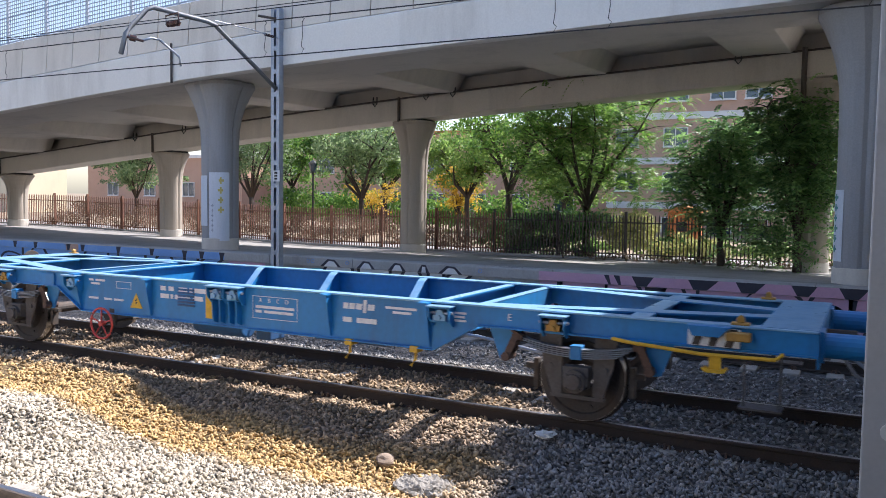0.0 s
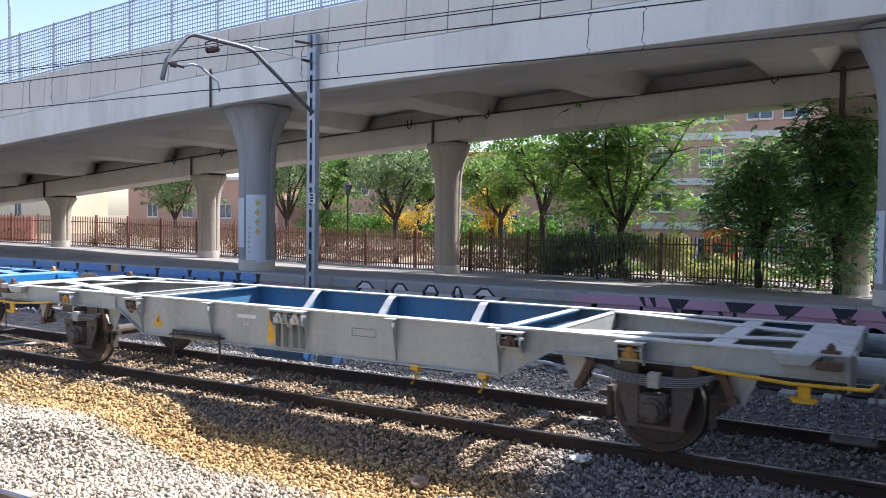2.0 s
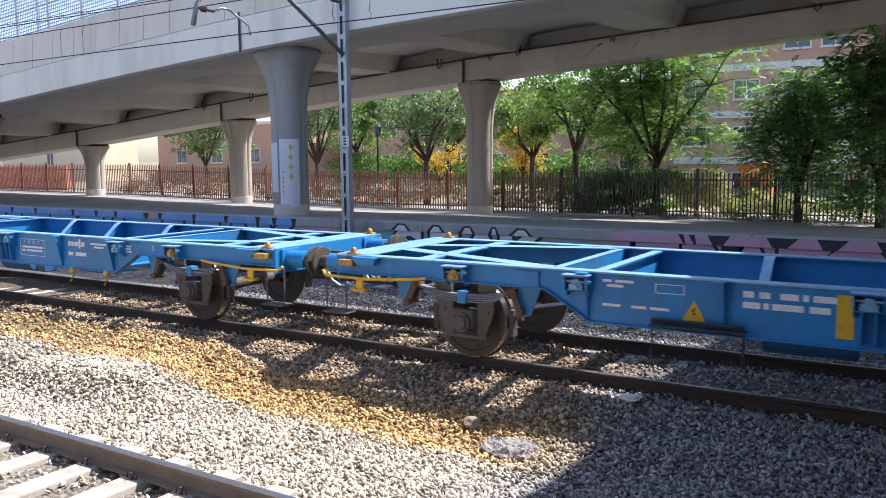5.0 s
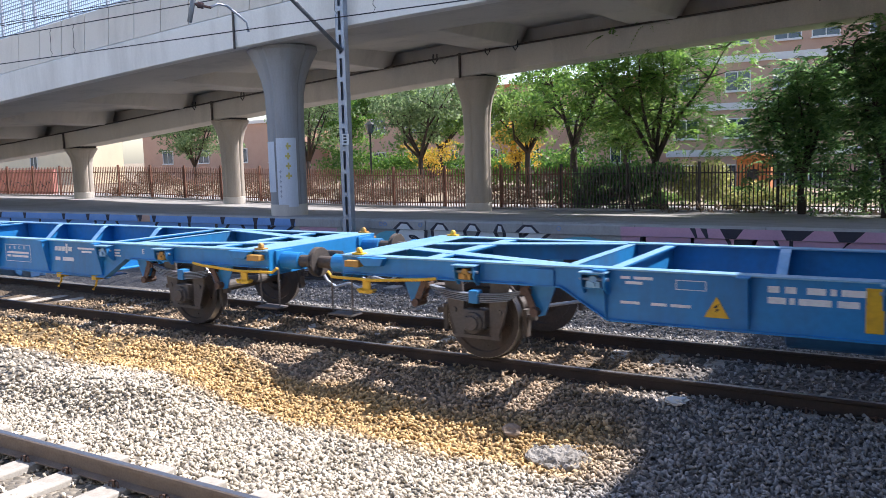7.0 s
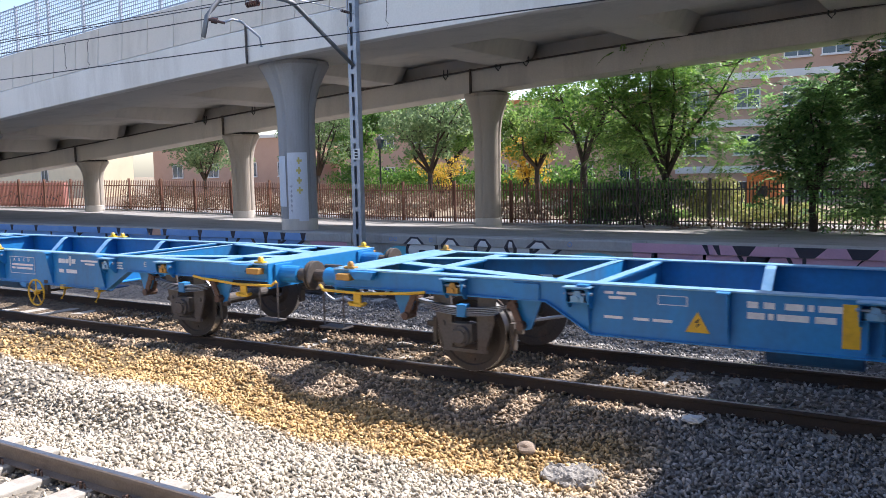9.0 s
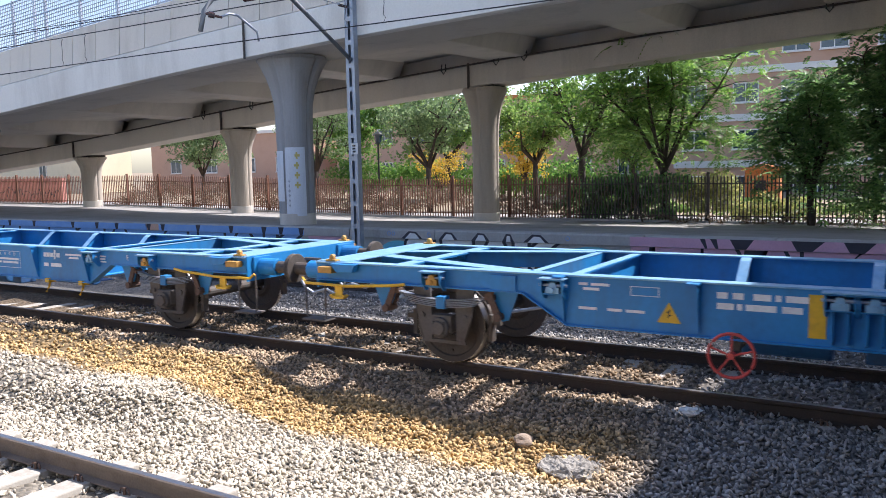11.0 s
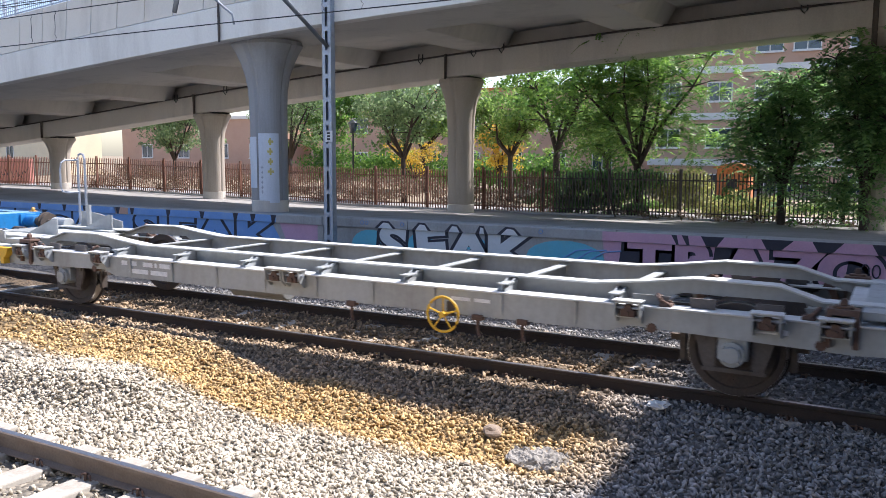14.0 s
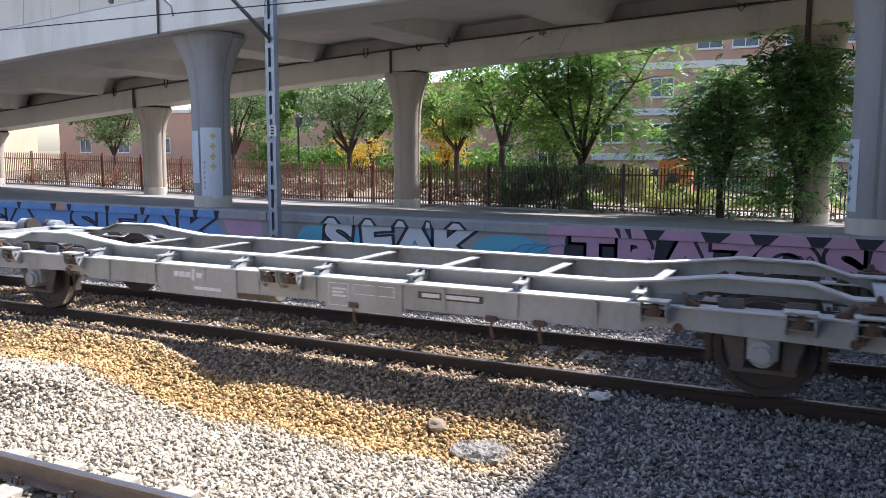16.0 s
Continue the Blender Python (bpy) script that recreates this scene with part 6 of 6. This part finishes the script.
def hedge(name, x0, x1, y, h, n, size, leaf, seed, label):
    rng = random.Random(seed)
    c, r = [], []
    x = x0
    while x < x1:
        c.append((x, y + rng.uniform(-0.3, 0.4), fence_base(x) + h * rng.uniform(0.12, 0.78)))
        r.append(h * rng.uniform(0.22, 0.42))
        x += rng.uniform(0.10, 0.3)
    ob = leaf_cloud(name, c, r, n, size, leaf, None, seed)
    tagged(ob, label, "hedge", kind="stuff")


hedge("hedge", -38, -9.5, FENCE_Y + 0.75, 1.5, 34000, 0.075, L_BROWN, 31, "dry brown hedge behind the palisade fence")
hedge("hedge", -12.5, -8.2, FENCE_Y + 1.0, 1.8, 8000, 0.12, L_DARK, 32, "dark green bushes behind the fence")
hedge("hedge", -8.2, -6.4, FENCE_Y + 1.6, 1.9, 4200, 0.11, L_OLIVE, 33, "sunlit olive bush behind the fence")
hedge("hedge", -6.4, -4.0, FENCE_Y + 1.9, 1.0, 3000, 0.10, L_OLIVE, 37, "low sunlit olive shrubs behind the fence")
hedge("hedge", -37, -14, 47.0, 2.6, 15000, 0.2, L_GREEN, 34, "green shrubs along the far side of the park")
hedge("weeds", -9, 2.5, FENCE_Y - 0.45, 0.35, 2200, 0.07, L_BROWN, 35, "dry weeds at the foot of the fence")
hedge("grass_tufts", -12, 2, FENCE_Y + 4, 0.8, 6000, 0.12, L_LIGHT, 36, "sunlit dry grass and weeds behind the fence")
bm = bmesh.new()
tube(bm, [(-9.15, FENCE_Y - 0.2, 0.25), (-9.35, FENCE_Y - 0.15, 0.8), (-9.7, FENCE_Y - 0.1, 1.4), (-9.85, FENCE_Y, 2.1)], 0.035, 7, 0.02)
tagged(part("bare_branch", bm, M_BARK), "pale bare branch leaning on the fence", "branch")

# ---- buildings beyond ----
def building(name, x0, x1, y0, y1, z1, wall, label, storeys, wcols, ww=1.5, wh=1.3, first=1.2, storey=3.0, bandm=None, roof=None):
    th = thing(name, Matrix(), label, "building")
    bm = bmesh.new()
    box(bm, x0, x1, y0, y1, -0.5, z1)
    part("wall", bm, wall, th)
    bm = bmesh.new()
    box(bm, x0 - 0.25, x1 + 0.25, y0 - 0.25, y1 + 0.25, z1, z1 + 0.3)
    part("roof", bm, roof or M_BAND, th)
    for s in range(storeys):
        zb = first + s * storey
        if bandm:
            bm = bmesh.new()
            box(bm, x0 - 0.06, x1 + 0.06, y0 - 0.12, y0 - 0.002, zb + wh + 0.62, zb + wh + 1.08)
            part("band", bm, bandm, th)
        for c in wcols:
            bm = bmesh.new()
            for a, b, d, e in ((c - ww / 2 - 0.07, c + ww / 2 + 0.07, zb - 0.07, zb), (c - ww / 2 - 0.07, c + ww / 2 + 0.07, zb + wh, zb + wh + 0.07), (c - ww / 2 - 0.07, c - ww / 2, zb, zb + wh), (c + ww / 2, c + ww / 2 + 0.07, zb, zb + wh), (c - 0.03, c + 0.03, zb, zb + wh)):
                box(bm, a, b, y0 - 0.08, y0 - 0.004, d, e)
            w = part("window", bm, M_BAND, th)
            bm = bmesh.new()
            box(bm, c - ww / 2, c + ww / 2, y0 - 0.03, y0 - 0.004, zb, zb + wh)
            part("pane", bm, M_GLASS, w)
            bm = bmesh.new()
            box(bm, c - ww / 2 - 0.12, c + ww / 2 + 0.12, y0 - 0.16, y0 - 0.082, zb - 0.14, zb - 0.07)
            part("sill", bm, M_BAND, w)
    return th


building("apartment_building", -16.0, 22.0, 58.0, 70.0, 17.0, M_PINKWALL, "salmon apartment building with white bands and windows", 5, [-14.7, -11.4, -8.4, -6.2, -3.0, 0.2, 3.4, 6.6], 1.5, 1.15, 0.05, 3.03, M_BAND)
building("town_house", -52.0, -18.0, 66.0, 74.0, 8.0, M_PINKWALL, "low salmon houses beyond the park", 2, [-50, -46, -42, -38, -34, -30, -26, -22], 1.6, 1.3, 1.4, 3.2, None, M_ORANGE)
building("town_house", -98.0, -80.0, 57.6, 63.4, 6.8, M_CREAM, "cream rendered house in full sunlight", 1, [-88.0], 1.2, 1.6, 2.0, 3.0)
building("town_house", -76.0, -54.0, 63.0, 71.0, 6.0, M_PINKWALL, "salmon house with a barred window", 1, [-72.0, -66.5, -61.0, -56.5], 1.5, 1.3, 2.2, 3.0)


def shed():
    th = thing("garden_shed", Matrix.Translation((-7.2, 40.3, 0.1)), "small orange wooden hut with a dark window", "hut")
    bm = bmesh.new()
    box(bm, -0.7, 0.7, 0, 1.4, 0, 1.75)
    part("body", bm, M_ORANGE, th, bevel=0.01)
    bm = bmesh.new()
    prism(bm, [(-0.85, 1.75), (0.85, 1.75), (0.85, 1.83), (0, 2.05), (-0.85, 1.83)], "y", -0.15, 1.55)
    part("roof", bm, M_ORANGE, th)
    bm = bmesh.new()
    box(bm, -0.25, 0.2, -0.02, -0.004, 0.85, 1.3)
    part("window", bm, M_BLACK, th)
    for k in range(6):
        bm = bmesh.new()
        box(bm, -0.7 + k * 0.235, -0.69 + k * 0.235, -0.012, -0.003, 0.02, 1.74)
        part("board_joint", bm, M_RUST, th)


shed()


def park_lamp(x, y, z, h):
    th = thing("street_lamp", Matrix.Translation((x, y, z)), "dark iron park lamp post with a lantern", "street lamp")
    bm = bmesh.new()
    cyl(bm, (0, 0, 0), (0, 0, h), 0.05, 10)
    cyl(bm, (0, 0, 0), (0, 0, 0.7), 0.09, 10)
    part("post", bm, M_LAMPPOST, th)
    bm = bmesh.new()
    cyl(bm, (0, 0, h), (0, 0, h + 0.45), 0.13, 6, 0.24)
    part("lantern", bm, M_GLASS, th)
    bm = bmesh.new()
    cyl(bm, (0, 0, h + 0.45), (0, 0, h + 0.62), 0.28, 6, 0.04)
    cyl(bm, (0, 0, h - 0.04), (0, 0, h + 0.02), 0.16, 6)
    part("cap", bm, M_LAMPPOST, th)


park_lamp(-25.2, 36.0, 0.2, 3.4)


def viaduct_lamp():
    x = -30.6
    th = thing("street_lamp", Matrix.Translation((x, 21.0, zf(x) + 1.2)), "tall grey road lamp with a curved arm on the viaduct", "street lamp")
    bm = bmesh.new()
    tube(bm, [(0, 0, 0), (0, 0, 4.5), (-0.08, 0, 5.1), (-0.4, 0, 5.6), (-1.0, 0, 5.85), (-2.0, 0, 5.8)], 0.07, 8, 0.045)
    part("pole", bm, M_GALV, th)
    bm = bmesh.new()
    box(bm, -2.6, -1.95, -0.14, 0.14, 5.72, 5.84)
    part("lamp_head", bm, M_GALV, th, bevel=0.03)


viaduct_lamp()

# red wall, far along the platform
bm = bmesh.new()
box(bm, -75, -45.6, 31.6, 31.9, 0.3, 2.15)
tagged(part("boundary_wall", bm, M_REDWALL), "faded red painted boundary wall with dark scribbles", "wall", kind="structure")
rng_ = random.Random(8)
marks = thing("wall_scribbles", Matrix(), "dark sprayed scribbles on the red wall", "graffiti")
for i in range(22):
    x = -66 + i * 0.92
    bm = bmesh.new()
    pts = [(x + 0.25 * k + rng_.uniform(-0.1, 0.1), 31.59, 0.95 + rng_.uniform(-0.25, 0.7)) for k in range(5)]
    tube(bm, pts, 0.03, 5)
    part("scribble", bm, M_SPRAYBLACK, marks)

# ---- station side: what shades and closes the place ----
# Unseen slab, added to cast the static shade edge over train and ballast
bm = bmesh.new()
box(bm, 0.72, 40.0, 2.4, 19.2, 7.2, 7.55)
tagged(part("footbridge_deck", bm, M_CONC), "unseen concrete slab high over the tracks, added to cast shade", "bridge", kind="structure")
# Pier made up to carry the unseen slab
bm = bmesh.new()
box(bm, 14.0, 14.6, 8.6, 9.2, -0.6, 7.2)
tagged(part("footbridge_pier", bm, M_CONC), "plain concrete pier added under the unseen shade slab", "bridge", kind="structure")
# Unseen wall, added to close the surroundings and hold back sky light
bm = bmesh.new()
box(bm, -80, 50, -9.4, -9.0, 0.6, 6.0)
tagged(part("station_wall", bm, M_CREAM), "plain cream unseen wall, added to close the place behind the platform", "wall", kind="structure")

# Unseen roof, added to keep sky light off the shaded ballast
bm = bmesh.new()
box(bm, -9.0, 40.0, -9.0, 0.9, 6.4, 6.6)
tagged(part("platform_canopy", bm, M_CONC), "unseen flat roof over the platform, added to block sky light", "canopy", kind="structure")

mast_post = thing("steel_post", Matrix.Translation((0.575, 7.2, 0)), "square grey painted steel post between the tracks", "post")
bm = bmesh.new()
box(bm, 0.0, 0.34, 0.0, 0.34, -0.6, 7.2)
part("shaft", bm, M_POLE, mast_post, bevel=0.012)
bm = bmesh.new()
box(bm, -0.12, 0.46, -0.12, 0.46, -0.6, -0.2)
part("footing", bm, M_CONC, mast_post, bevel=0.01)
bm = bmesh.new()
cyl(bm, (0.15, -0.03, 0.98), (0.15, 0.0, 0.98), 0.05, 14)
part("round_plate", bm, M_SPRAYWHITE, mast_post, "small white disc")

# ---- small things on the ballast ----
M_STONE = paint("brown_stone", (0.27, 0.21, 0.16), 0.9, grain=30, vary=0.15, stain=(0.15, 0.11, 0.08), amount=0.6, patch=9, bump=0.3)
M_GRAVEL = paint("grey_gravel", (0.27, 0.255, 0.23), 0.9, grain=24, vary=0.16, stain=(0.15, 0.135, 0.115), amount=0.7, patch=9, bump=0.6, dist=0.02)
# One lumpy mesh that stands for a flat heap of small grey gravel
bm = bmesh.new()
bmesh.ops.create_icosphere(bm, subdivisions=5, radius=0.31)
for v in bm.verts:
    flat_r = 1 + 0.35 * noise.noise(v.co * 4.5)
    v.co.x *= 1.05 * flat_r
    v.co.y *= 0.95 * flat_r
    v.co.z = v.co.z * 0.16 + 0.035 * noise.noise(v.co * 14) + 0.03 * noise.noise(v.co * 31)
gravel = part("cement_spill", bm, M_GRAVEL)
gravel.matrix_basis = Matrix.Translation((-3.1, 8.4, bed_at(-3.1, 8.4) + 0.01))
tagged(gravel, "flat heap of small grey gravel on the ballast", "litter")

bm = bmesh.new()
bmesh.ops.create_icosphere(bm, subdivisions=3, radius=0.085)
for v in bm.verts:
    v.co *= 1 + 0.55 * noise.noise(v.co * 22)
    v.co.z *= 0.45
    v.co.x *= 1.3
bag = part("plastic_bag", bm, M_SPRAYWHITE, smooth=False)
bag.matrix_basis = Matrix.Translation((-2.35, 9.55, -0.09))
tagged(bag, "crumpled white plastic bag beside the rail", "litter")
bm = bmesh.new()
bmesh.ops.create_icosphere(bm, subdivisions=3, radius=0.095)
for v in bm.verts:
    v.co *= 1 + 0.45 * noise.noise(v.co * 11)
    v.co.z *= 0.65
rock = part("boulder", bm, M_STONE)
rock.matrix_basis = Matrix.Translation((-3.75, 8.62, -0.33))
tagged(rock, "large pale stone lying on the ballast", "stone")

motions()
